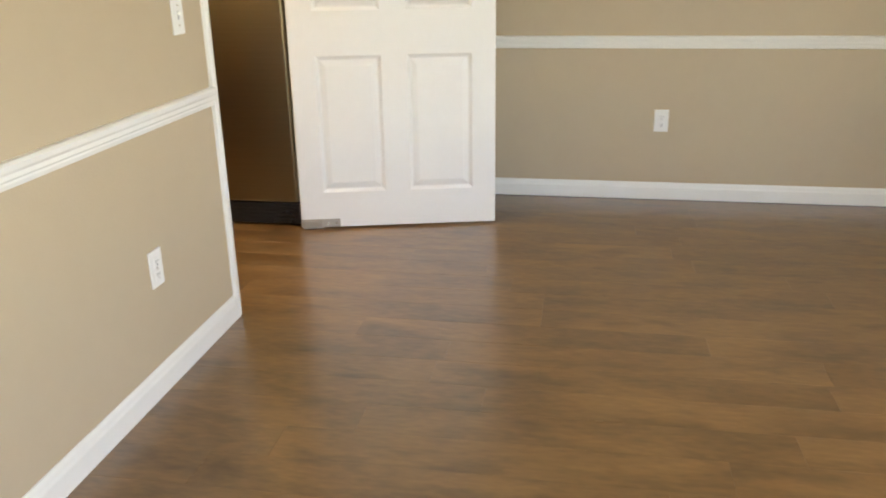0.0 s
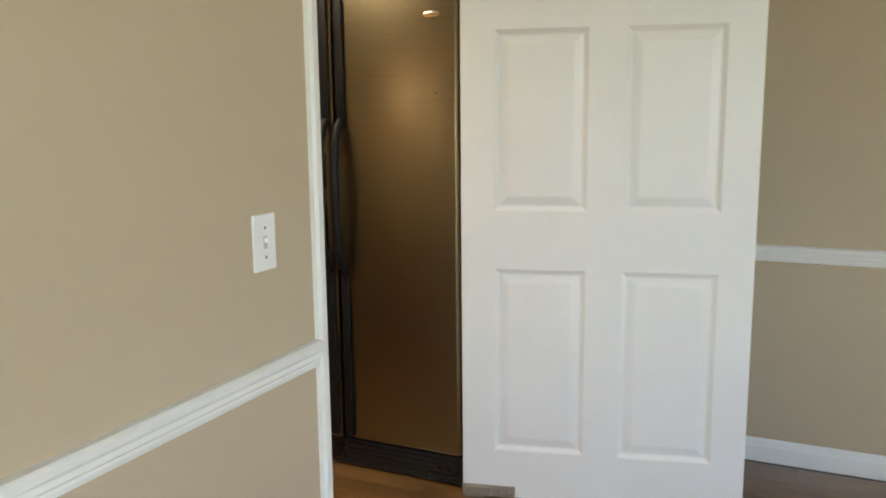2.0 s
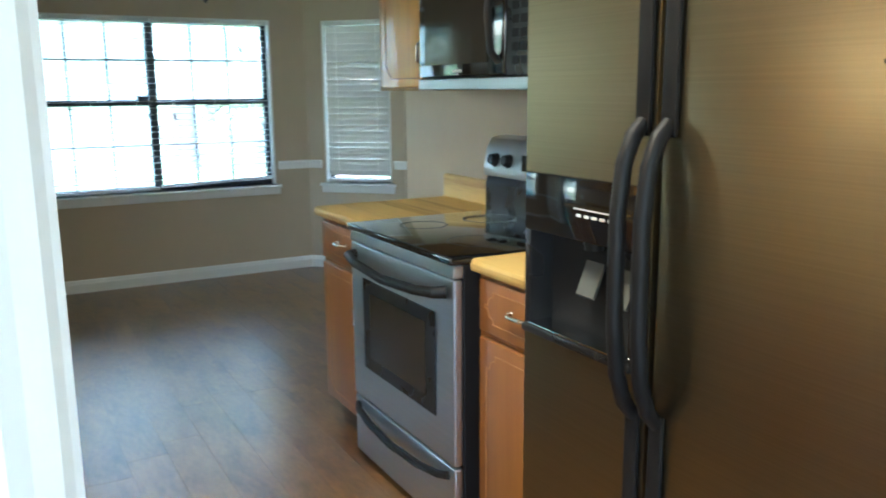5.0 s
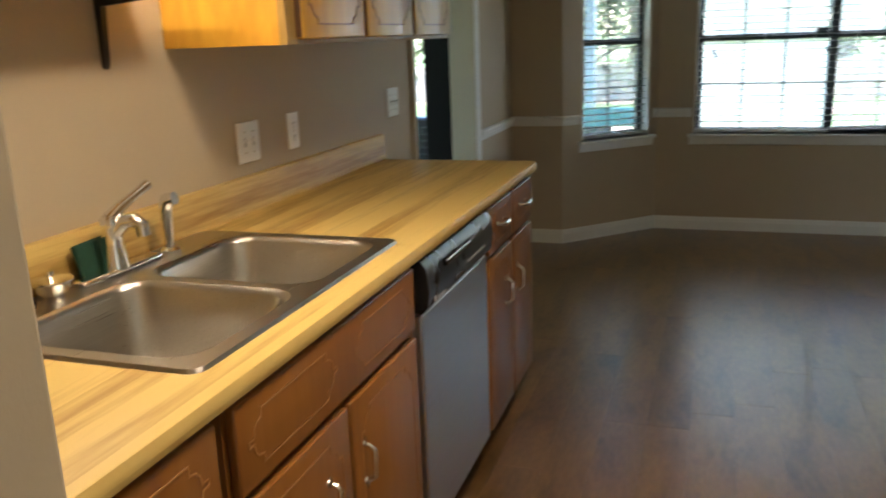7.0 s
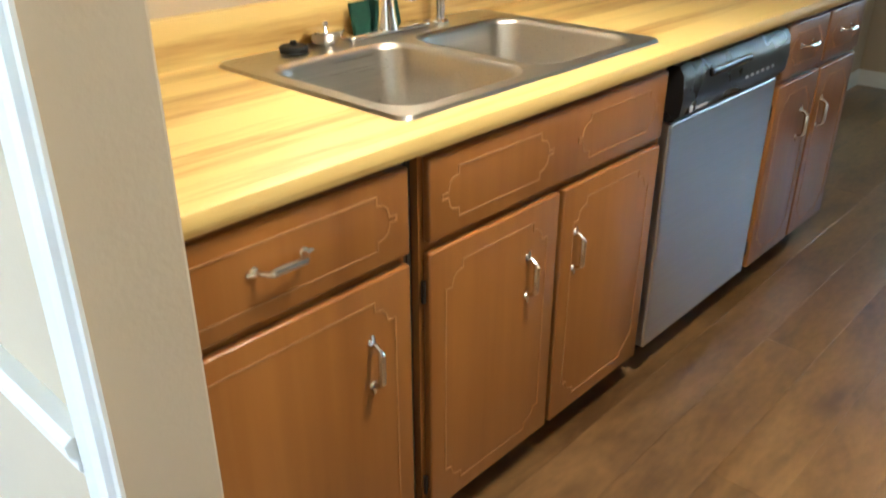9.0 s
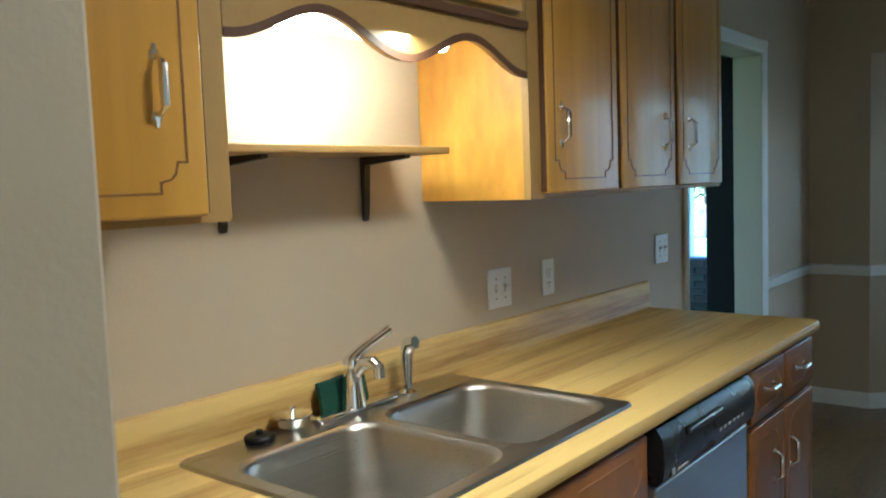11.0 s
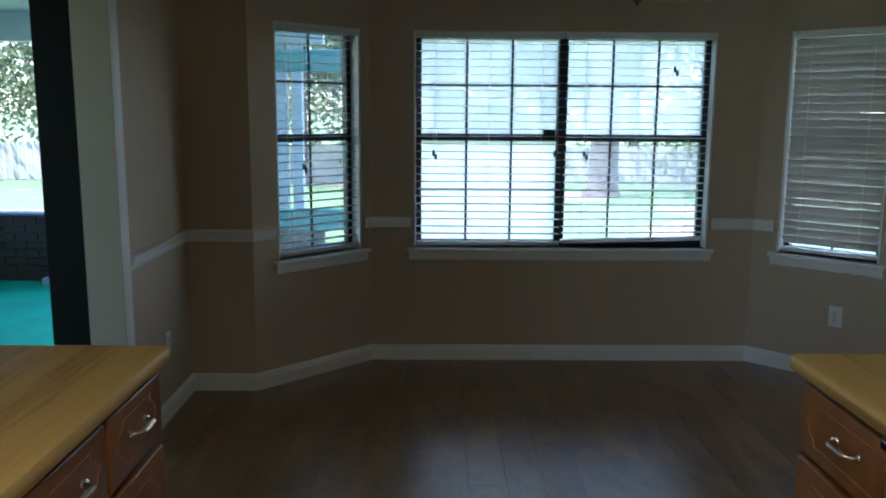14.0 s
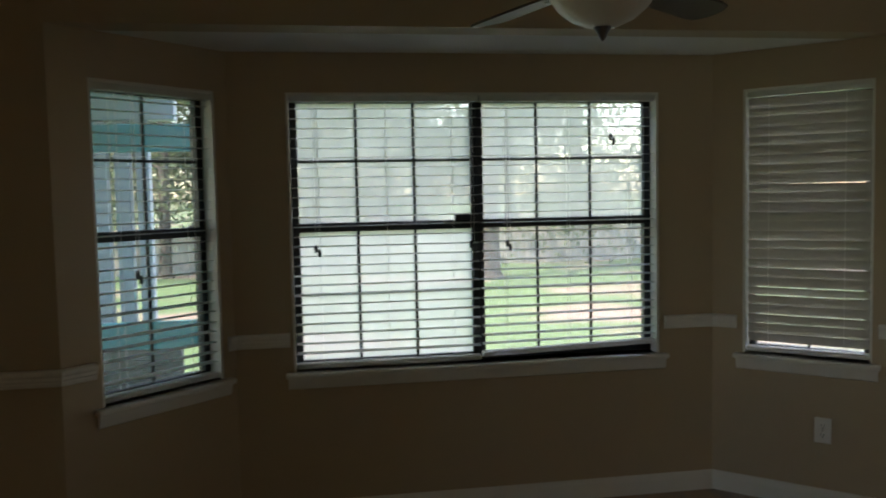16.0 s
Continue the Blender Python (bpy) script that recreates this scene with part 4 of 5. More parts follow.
# ------------------------------------------------------------ upper cabinets over the sink wall
def upper_cabinet(name, x, y0, y1, z0, z1, sx, label, cuts, handles, tone, depth=0.34, bottom=None):
    """A wall cabinet whose front frame is at depth from the wall; cuts: door spans; handles: height and place on each door."""
    root = thing(name, x, y0, z0, label, "cabinet", "kitchen wall cabinets")
    w, t = y1 - y0, z1 - z0
    f = sx * (depth - 0.019)
    bm = bmesh.new()
    xa, xb = sorted((sx * 0.002, f))
    for d in ((xa, xb, 0, 0.016, 0, t), (xa, xb, w - 0.016, w, 0, t)):
        bm = bmesh.new()
        box(bm, *d)
        part("side_panel", bm, PINE if bottom else tone, root)
    bm = bmesh.new()
    box(bm, xa, xb, 0.0165, w - 0.0165, 0.004, 0.02)
    box(bm, xa, xb, 0.0165, w - 0.0165, t - 0.018, t - 0.001)
    box(bm, *sorted((sx * 0.002, sx * 0.008)), 0.0165, w - 0.0165, 0.02, t - 0.018)
    part("body", bm, EDGE_TAN, root)
    bm = bmesh.new()
    fa, fb = sorted((f, f + sx * 0.019))
    for a, b in ((0, cuts[0][0] + 0.008), (cuts[-1][1] - 0.008, w)):
        box(bm, fa, fb, a, b, 0, t)
    for (_, a), (b, _) in zip(cuts, cuts[1:]):
        box(bm, fa, fb, a - 0.008, b + 0.008, 0, t)
    for a, b in cuts:
        box(bm, fa, fb, a + 0.008, b - 0.008, 0, 0.03)
        box(bm, fa, fb, a + 0.008, b - 0.008, t - 0.06, t)
    part("face_frame", bm, EDGE_TAN, root, "tan painted face frame")
    for (a, b), (hy, hz) in zip(cuts, handles):
        face = f + sx * 0.0195
        d = front(root, "door", a, b, 0.012, t - 0.045, face, sx, tone, 0.035, 0.045, LINE_UP)
        pull(d, hy, hz, True, face + sx * 0.019, sx)
        for y in (a - 0.0025, b + 0.0005):
            bm = bmesh.new()
            box(bm, *sorted((face, face + sx * 0.015)), y, y + 0.002, 0.016, t - 0.049)
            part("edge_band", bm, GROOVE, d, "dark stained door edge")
        bm = bmesh.new()
        tube(bm, [(face + sx * 0.004, a - 0.004 if hy > (a + b) / 2 else b + 0.004, z) for z in (t - 0.12, t - 0.075)], 0.004, 8)
        part("hinge", bm, PEWTER, d, "small metal hinge", True)
    return root


UZ = 1.386
upper_cabinet("wall_cabinet", 0, 1.187, 2.42, UZ, 2.149, 1, "honey stained wall cabinet with three doors over the worktop",
              [(0.05, 0.42), (0.444, 0.808), (0.834, 1.207)], [(0.115, 0.18), (0.725, 0.178), (0.915, 0.178)], UPPER, 0.342, True)
upper_cabinet("wall_cabinet", 0, YK + 0.002, 0.323, UZ, 2.149, 1, "tan stained wall cabinet beside the doorway", [(0.03, 0.47)], [(0.39, 0.2)], UPPER, 0.342)
upper_cabinet("wall_cabinet", 0, 0.325, 1.185, 1.806, 2.149, 1, "short honey stained cabinet above the sink valance",
              [(0.026, 0.39), (0.46, 0.82)], [(0.33, 0.09), (0.53, 0.09)], UPPER, 0.342)
# scalloped valance between the tall cabinets
val = thing("valance", 0.322, 0.326, 1.655, "scalloped tan wooden valance hiding the sink lamp", "valance")
n, wide = 48, 0.858
low = []
for i in range(n + 1):
    u = i / n
    d = abs(u - 0.5) * 2
    arch = 0.5 - 0.5 * math.cos(d * math.tau * 1.0)
    low.append((u * wide, 0.021 + 0.064 * arch))
bm = bmesh.new()
prism(bm, low + [(wide, 0.15), (0, 0.15)], "x", 0, 0.018)
part("board", bm, EDGE_TAN, val)
bm = bmesh.new()
for (ya, za), (yb, zb) in zip(low, low[1:]):
    prism(bm, [(ya, za - 0.004), (yb, zb - 0.004), (yb, zb + 0.012), (ya, za + 0.012)], "x", 0.0182, 0.0212)
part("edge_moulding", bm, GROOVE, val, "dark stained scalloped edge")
# dark colour here paints the shade where valance and cabinet meet
part("top_moulding", B(0.0182, 0.03, 0, wide, 0.128, 0.15, r=0.004), GROOVE, val, "moulding darkened as the shade under the cabinet")
# lamp behind the valance
TUBE = glow("fluorescent_tube", (1.0, 0.86, 0.6), 2.8)
fl = thing("sink_light", 0.2, 0.42, 1.75, "lit white fluorescent fixture hidden behind the valance", "light")
part("housing", B(-0.05, 0.05, 0, 0.64, 0.028, 0.058, r=0.006), PLATE, fl)
bm = bmesh.new()
tube(bm, [(0, 0.01, 0.005), (0, 0.63, 0.005)], 0.018, 14)
part("tube", bm, TUBE, fl, "glowing fluorescent tube", True)
lamp("sink_lamp", "AREA", 0.58, (1.0, 0.83, 0.56), look((0.2, 0.74, 1.732), (0.17, 0.74, 1.0)), size=(0.06, 0.6))

# lit fixture on the kitchen ceiling
KLAMP = glow("ceiling_lamp_diffuser", (1.0, 0.8, 0.5), 1.0)
cl = thing("ceiling_light", 1.3, 0.65, H, "lit round flush ceiling light of the kitchen", "light")
bm = bmesh.new()
lathe(bm, [(0.17, -0.001), (0.175, -0.012), (0.165, -0.03)], 32)
part("base", bm, PLATE, cl, smooth=True)
bm = bmesh.new()
lathe(bm, [(0.162, -0.025), (0.155, -0.055), (0.11, -0.085), (0.05, -0.098), (0.002, -0.1)], 32)
part("diffuser", bm, KLAMP, cl, "glowing frosted bowl", True)
lamp("kitchen_lamp", "AREA", 1.65, (1.0, 0.82, 0.57), look((1.3, 0.65, H - 0.104), (1.3, 0.651, 0)), size=(0.3, 0.3)).data.spread = radians(145)

# shelf over the sink
shelf = thing("wall_shelf", 0, 0.326, 1.502, "thin brown wooden shelf over the sink on metal brackets", "shelf")
part("board", B(0.002, 0.2, 0, 0.735, 0, 0.017, r=0.003), EDGE_TAN, shelf)
for y in (0.212, 0.63):
    bm = bmesh.new()
    prism(bm, [(0.003, 0), (0.003, -0.15), (0.008, -0.155), (0.012, -0.14), (0.02, -0.02), (0.15, -0.008), (0.15, 0)], "y", y, y + 0.018)
    part("bracket", bm, DARK_METAL, shelf, "dark metal shelf bracket")

# ------------------------------------------------------------ range wall: counters, range, microwave
base_cabinet(XR, 0.735, 1.198, -1, "narrow brown wooden cabinet beside the refrigerator", 1, 1, handed="near")
base_cabinet(XR, 1.98, 2.455, -1, "brown wooden cabinet at the end of the range wall", 1, 1, handed="near")
worktop("worktop", XR - 0.001, 0.733, 1.2, -1, "short butcher-block laminate worktop beside the range")
worktop("worktop", XR - 0.001, 1.977, 2.475, -1, "butcher-block laminate worktop at the range wall's end")

RING = mat("burner_print", (0.06, 0.06, 0.06), 0.35)
rng = thing("kitchen_range", XR, 1.204, 0, "stainless electric range with black glass cooktop", "stove")
RW, RF = 0.768, -0.69
part("body", B(RF + 0.02, -0.03, 0.002, RW - 0.002, 0.02, 0.895, r=0.004), BLACK_SATIN, rng, "black painted side panels")
bm = bmesh.new()
soft_box(bm, RF - 0.025, -0.06, 0, RW, 0.896, 0.92, 0.007, 3)
top = part("cooktop", bm, BLACK_GLASS, rng, "black ceramic glass cooktop", True)
for x, y, r in ((-0.5, 0.2, 0.1), (-0.5, 0.57, 0.085), (-0.22, 0.2, 0.085), (-0.22, 0.57, 0.1)):
    bm = bmesh.new()
    lathe(bm, [(r, 0.9202), (r, 0.9206), (r - 0.003, 0.9206), (r - 0.003, 0.9202)], 40, (x, y, 0), False)
    part("burner_ring", bm, RING, top)
part("vent_trim", B(RF - 0.012, RF + 0.02, 0.004, RW - 0.004, 0.855, 0.895, r=0.004), STEEL, rng)
door = part("oven_door", B(RF - 0.012, RF + 0.019, 0.006, RW - 0.006, 0.27, 0.852, r=0.006), STEEL, rng, "brushed steel oven door")
bm = bmesh.new()
soft_box(bm, RF - 0.0165, RF - 0.0125, 0.115, RW - 0.115, 0.4, 0.735, 0.0018)
part("window_surround", bm, BLACK, door, "black glass surround")
bm = bmesh.new()
soft_box(bm, RF - 0.019, RF - 0.017, 0.175, RW - 0.175, 0.45, 0.69, 0.0009)
part("oven_window", bm, OVEN_GLASS, door, "dark oven window")
bm = bmesh.new()
pts = [(RF - 0.014, 0.05, 0.81), (RF - 0.045, 0.06, 0.81), (RF - 0.062, 0.16, 0.8), (RF - 0.07, RW / 2, 0.79), (RF - 0.062, RW - 0.16, 0.8), (RF - 0.045, RW - 0.06, 0.81), (RF - 0.014, RW - 0.05, 0.81)]
tube(bm, pts, [0.02, 0.018, 0.016, 0.016, 0.016, 0.018, 0.02], 12)
part("door_handle", bm, BLACK_SATIN, door, "curved black handle", True)
drawer = part("storage_drawer", B(RF - 0.01, RF + 0.019, 0.006, RW - 0.006, 0.04, 0.262, r=0.006), STEEL, rng, "brushed steel drawer")
bm = bmesh.new()
tube(bm, [(RF - 0.012, 0.04, 0.232), (RF - 0.03, 0.08, 0.226), (RF - 0.04, 0.2, 0.212), (RF - 0.045, RW / 2, 0.204), (RF - 0.04, RW - 0.2, 0.212), (RF - 0.03, RW - 0.08, 0.226), (RF - 0.012, RW - 0.04, 0.232)], 0.013, 10)
part("drawer_handle", bm, BLACK_SATIN, drawer, "curved black drawer pull", True)
bm = bmesh.new()
prism(bm, [(-0.012, 0.92), (-0.115, 0.92), (-0.115, 1.03), (-0.105, 1.06), (-0.012, 1.06)], "y", 0.004, RW - 0.004)
part("backguard_base", bm, BLACK, rng, "black backguard")
bm = bmesh.new()
prism(bm, [(-0.012, 1.061), (-0.118, 1.061), (-0.122, 1.09), (-0.108, 1.17), (-0.085, 1.205), (-0.05, 1.215), (-0.012, 1.215)], "y", 0.0, RW)
panel = part("control_panel", bm, STEEL, rng, "steel control panel", True)
for y in (0.08, 0.17, RW - 0.17, RW - 0.08):
    bm = bmesh.new()
    tube(bm, [(-0.118, y, 1.125), (-0.126, y, 1.127), (-0.145, y, 1.13)], [0.028, 0.024, 0.019], 18)
    part("knob", bm, BLACK, panel, "black control knob", True)
part("clock_display", B(-0.128, -0.112, 0.27, 0.5, 1.095, 1.155, r=0.003), BLACK_GLASS, panel)

mw = thing("microwave_oven", XR, 1.168, 1.388, "black over-range microwave with curved handle", "microwave")
part("body", B(-0.395, -0.003, 0, RW, 0.012, 0.42, r=0.004), BLACK_SATIN, mw)
bm = bmesh.new()
soft_box(bm, -0.425, -0.396, 0.205, RW, 0.045, 0.42, 0.01, 3)
d = part("door", bm, BLACK_GLASS, mw, "glossy black door", True)
bm = bmesh.new()
soft_box(bm, -0.4285, -0.4255, 0.3, RW - 0.05, 0.09, 0.36, 0.0012)
part("door_window", bm, OVEN_GLASS, d)
bm = bmesh.new()
tube(bm, [(-0.425, 0.235, 0.09), (-0.455, 0.235, 0.12), (-0.468, 0.235, 0.23), (-0.455, 0.235, 0.35), (-0.425, 0.235, 0.38)], [0.012, 0.012, 0.013, 0.012, 0.012], 10)
part("handle", bm, BLACK, d, "curved black handle", True)
bm = bmesh.new()
soft_box(bm, -0.422, -0.396, 0.0, 0.2, 0.045, 0.42, 0.006, 3)
p = part("keypad_panel", bm, BLACK, mw)
bm = bmesh.new()
for i in range(3):
    for j in range(5):
        soft_box(bm, -0.4235, -0.4222, 0.04 + i * 0.045, 0.075 + i * 0.045, 0.08 + j * 0.04, 0.105 + j * 0.04, 0.0005)
part("keys", bm, BLACK_SATIN, p)
part("bottom_trim", B(-0.428, -0.396, 0, RW, 0.004, 0.043, r=0.004), STEEL, mw, "steel lower trim")
part("badge", B(-0.4275, -0.4256, 0.46, 0.52, 0.062, 0.072, r=0.0006), GREY_MARK, mw)
upper_cabinet("wall_cabinet", XR, 1.94, 2.43, 1.39, 2.149, -1, "honey stained wall cabinet beside the microwave", [(0.02, 0.43)], [(0.07, 0.14)], UPPER, 0.35)
upper_cabinet("wall_cabinet", XR, 1.168, 1.936, 1.82, 2.149, -1, "short honey stained cabinet above the microwave", [(0.02, 0.375), (0.393, 0.748)], [(0.32, 0.07), (0.45, 0.07)], UPPER, 0.35)
upper_cabinet("wall_cabinet", XR, -0.17, 0.69, 1.83, 2.149, -1, "short honey stained cabinet above the refrigerator", [(0.02, 0.375), (0.393, 0.748)], [(0.32, 0.07), (0.45, 0.07)], UPPER, 0.35)

# ------------------------------------------------------------ refrigerator
fr = thing("refrigerator", 0, -0.19, 0, "stainless side-by-side refrigerator with black handles and dispenser", "refrigerator")
FX, FW, GAP = 1.945, 0.895, 0.492
part("cabinet", B(FX + 0.075, XR - 0.03, 0.004, FW - 0.004, 0.03, 1.765, r=0.006), BLACK_SATIN, fr, "dark textured cabinet")
bm = bmesh.new()
soft_box(bm, FX, FX + 0.07, 0.0, GAP - 0.004, 0.125, 1.775, 0.014, 4)
dr = part("fresh_food_door", bm, STEEL_WARM, fr, "brushed steel door", True)
bm = bmesh.new()
lathe(bm, [(0.5, 0.0), (0.5, 0.6), (0.42, 1.0)], 24)
bmesh.ops.transform(bm, matrix=Matrix.Translation((FX + 0.0005, 0.095, 1.686)) @ Matrix.Rotation(-math.pi / 2, 4, "Y") @ Matrix.Diagonal((0.024, 0.062, 0.003, 1)), verts=bm.verts[:])
part("badge", bm, PEWTER, dr, "small oval maker's badge", True)
part("door_dent", B(FX - 0.0025, FX - 0.0003, 0.077, 0.083, 1.424, 1.43, r=0.001), SLOT, dr, "small dark mark")
DZ0, DZ1 = 0.868, 1.214
DY0, DY1 = GAP + 0.045, FW - 0.012
bm = bmesh.new()
prism(bm, [(GAP + 0.004, 0.125), (FW, 0.125), (FW, 1.775), (GAP + 0.004, 1.775), (GAP + 0.004, DZ0), (DY0, DZ0), (DY0, DZ1), (DY1, DZ1), (DY1, DZ0 - 0.0002), (GAP + 0.004, DZ0 - 0.0002)], "x", FX, FX + 0.07)
fz = part("freezer_door", bm, STEEL_WARM, fr, "brushed steel door with dispenser", True)
bm = bmesh.new()
soft_box(bm, FX - 0.006, FX + 0.02, DY0 - 0.004, DY1 + 0.008, DZ1 - 0.125, DZ1 + 0.004, 0.004, 2)
dp = part("dispenser", bm, BLACK_GLASS, fr, "glossy black ice and water dispenser", True)
for d in ((DY1 - 0.012, DY1 + 0.008), (DY0 - 0.004, DY0 + 0.012)):
    bm = bmesh.new()
    soft_box(bm, FX - 0.004, FX + 0.06, *d, DZ0, DZ1 - 0.125, 0.004, 2)
    part("cheek", bm, BLACK, dp, smooth=True)
bm = bmesh.new()
soft_box(bm, FX - 0.014, FX + 0.06, DY0 - 0.004, DY1 + 0.008, DZ0 - 0.012, DZ0 + 0.006, 0.004, 2)
part("sill", bm, BLACK, dp, smooth=True)
bm = bmesh.new()
soft_box(bm, FX + 0.058, FX + 0.068, DY0, DY1, DZ0, DZ1 - 0.1, 0.002)
part("recess_back", bm, BLACK_SATIN, dp)
bm = bmesh.new()
for i in range(5):
    soft_box(bm, FX - 0.0075, FX - 0.0062, DY0 + 0.06 + i * 0.024, DY0 + 0.076 + i * 0.024, DZ1 - 0.075, DZ1 - 0.069, 0.0005)
soft_box(bm, FX - 0.0075, FX - 0.0062, DY0 + 0.055, DY0 + 0.18, DZ1 - 0.06, DZ1 - 0.057, 0.0005)
part("buttons", bm, GREY_MARK, dp)
CLEARISH = mat("smoky_paddle_plastic", (0.09, 0.095, 0.09), 0.5, vary=0.1, spec=0.3)
for y in (DY0 + 0.075, DY0 + 0.175):
    bm = bmesh.new()
    tube(bm, [(FX + 0.045, y, DZ1 - 0.122), (FX + 0.045, y, DZ1 - 0.15)], [0.026, 0.02], 14)
    part("spout", bm, BLACK, dp, smooth=True)
    bm = bmesh.new()
    prism(bm, [(FX + 0.05, DZ0 + 0.17), (FX + 0.034, DZ0 + 0.13), (FX + 0.022, DZ0 + 0.1), (FX + 0.026, DZ0 + 0.096), (FX + 0.04, DZ0 + 0.126), (FX + 0.056, DZ0 + 0.168)], "y", y - 0.028, y + 0.028)
    part("paddle", bm, CLEARISH, dp, "smoky plastic paddle", True)
part("drip_tray", B(FX - 0.01, FX + 0.055, DY0 + 0.012, DY1 - 0.012, DZ0 + 0.0065, DZ0 + 0.012, r=0.002), CHROME, dp)
for y, s in ((GAP - 0.032, -1), (GAP + 0.032, 1)):
    bm = bmesh.new()
    for yy, d in ((y, 0),):
        # slim strip above and below, and a bowed grip between
        soft_box(bm, FX - 0.012, FX + 0.0, y - 0.018, y + 0.018, 1.31, 1.77, 0.005)
        soft_box(bm, FX - 0.012, FX + 0.0, y - 0.018, y + 0.018, 0.135, 0.8, 0.005)
        tube(bm, [(FX - 0.006, y, 1.335), (FX - 0.03, y, 1.31), (FX - 0.05, y, 1.26), (FX - 0.06, y, 1.17), (FX - 0.06, y, 0.97), (FX - 0.05, y, 0.87), (FX - 0.03, y, 0.81), (FX - 0.006, y, 0.78)], [0.014, 0.016, 0.016, 0.016, 0.016, 0.016, 0.016, 0.014], 12)
    part("door_handle", bm, BLACK_SATIN, dr if s < 0 else fz, "long bowed black handle", True)
bm = bmesh.new()
soft_box(bm, FX + 0.02, FX + 0.075, 0.002, FW - 0.002, 0.01, 0.115, 0.004)
for i in range(4):
    soft_box(bm, FX + 0.014, FX + 0.02, 0.02, FW - 0.02, 0.03 + i * 0.02, 0.04 + i * 0.02, 0.002)
part("base_grille", bm, BLACK, fr, "black base grille")

# ------------------------------------------------------------ swing door between the rooms
DWID, DTH, DHT = 0.948, 0.035, 2.02
sd = tagged(new("door_1"), "white six-panel double-swing door standing open", kind="structure")
sd.matrix_world = pose(1.923, -0.216, 0.012, 0, 0, -90 + 13.9)
# local x along the door from the pivot, local y through its thickness; the side seen first is -y
bm = bmesh.new()
st, ml = 0.11, 0.117
pw = (DWID - 2 * st - ml) / 2
cols = [(st, st + pw), (st + pw + ml, DWID - st)]
rows = [(0.175, 0.823), (1.022, 1.612), (1.725, 1.93)]
hh = DTH / 2


def door_cell(bm, x0, x1, z0, z1):
    box(bm, x0, x1, -hh, hh, z0, z1)


zs = [0.0] + [v for r in rows for v in r] + [DHT]
xs = [0.0, cols[0][0], cols[0][1], cols[1][0], cols[1][1], DWID]
for i in range(5):
    for j in range(7):
        if i in (1, 3) and j in (1, 3, 5):
            continue
        door_cell(bm, xs[i], xs[i + 1], zs[j], zs[j + 1])
bmesh.ops.remove_doubles(bm, verts=bm.verts[:], dist=0.0001)
part("leaf", bm, DOOR_WHITE, sd)
for x0, x1 in cols:
    for z0, z1 in rows:
        bm = bmesh.new()
        for s in (-1, 1):
            rings = []
            for inset, y in ((0, hh), (0.006, hh - 0.004), (0.014, hh - 0.011), (0.02, hh - 0.012), (0.046, hh - 0.004), (0.05, hh - 0.0035)):
                rings.append([bm.verts.new((x, s * y, z)) for x, z in ((x0 + inset, z0 + inset), (x1 - inset, z0 + inset), (x1 - inset, z1 - inset), (x0 + inset, z1 - inset))])
            for a, b in zip(rings, rings[1:]):
                for q in range(4):
                    bm.faces.new((a[q], a[(q + 1) % 4], b[(q + 1) % 4], b[q]))
            bm.faces.new(rings[-1])
        part("raised_panel", bm, DOOR_WHITE, sd)
PIVOT = mat("worn_pivot_steel", (0.42, 0.38, 0.32), 0.4, 0.8, vary=0.2)
bm = bmesh.new()
soft_box(bm, -0.004, 0.185, -hh - 0.0045, -hh, 0.0, 0.042, 0.002)
soft_box(bm, 0.01, 0.1, -hh - 0.0105, -hh - 0.0044, 0.004, 0.036, 0.003)
piv = part("pivot_hinge", bm, PIVOT, sd, "worn metal floor pivot hinge")
bm = bmesh.new()
for x in (0.125, 0.165):
    tube(bm, [(x, -hh - 0.0044, 0.021), (x, -hh - 0.0062, 0.021)], 0.005, 10)
part("screw", bm, PEWTER, piv)
bm = bmesh.new()
soft_box(bm, 0.0, 0.07, -0.014, 0.014, -0.011, -0.001, 0.003)
part("floor_plate", bm, PIVOT, sd, "worn metal floor plate")

# ------------------------------------------------------------ ceiling fan
fan = thing("ceiling_fan", 2.05, 3.92, H, "ceiling fan with wood-toned blades and frosted bowl light", "ceiling fan")
FAN_METAL = mat("fan_pewter", (0.16, 0.15, 0.15), 0.3, 0.9, vary=0.15)
FAN_BLADE = wood("fan_blade_walnut", (0.05, 0.03, 0.02), (0.12, 0.07, 0.045), "x", 8, 0.45, coat=0.05)
FROST = mat("frosted_bowl_glass", (0.75, 0.74, 0.7), 0.4, vary=0.08, scale=8)
bm = bmesh.new()
lathe(bm, [(0.02, -0.07), (0.06, -0.055), (0.07, -0.01), (0.07, 0.0)], 24)
part("canopy", bm, FAN_METAL, fan, smooth=True)
bm = bmesh.new()
tube(bm, [(0, 0, -0.06), (0, 0, -0.22)], 0.013, 12)
part("downrod", bm, FAN_METAL, fan, smooth=True)
bm = bmesh.new()
lathe(bm, [(0.05, -0.425), (0.07, -0.41), (0.06, -0.39), (0.11, -0.365), (0.14, -0.335), (0.135, -0.3), (0.112, -0.27), (0.128, -0.25), (0.1, -0.225), (0.05, -0.21)], 30)
part("motor", bm, FAN_METAL, fan, "dark pewter motor housing", True)
bm = bmesh.new()
lathe(bm, [(0.012, -0.535), (0.05, -0.53), (0.09, -0.512), (0.125, -0.482), (0.145, -0.452), (0.152, -0.435), (0.142, -0.43), (0.05, -0.42)], 32)
part("bowl", bm, FROST, fan, "frosted glass bowl", True)
bm = bmesh.new()
lathe(bm, [(0.003, -0.572), (0.01, -0.562), (0.018, -0.547), (0.026, -0.534), (0.01, -0.53)], 16)
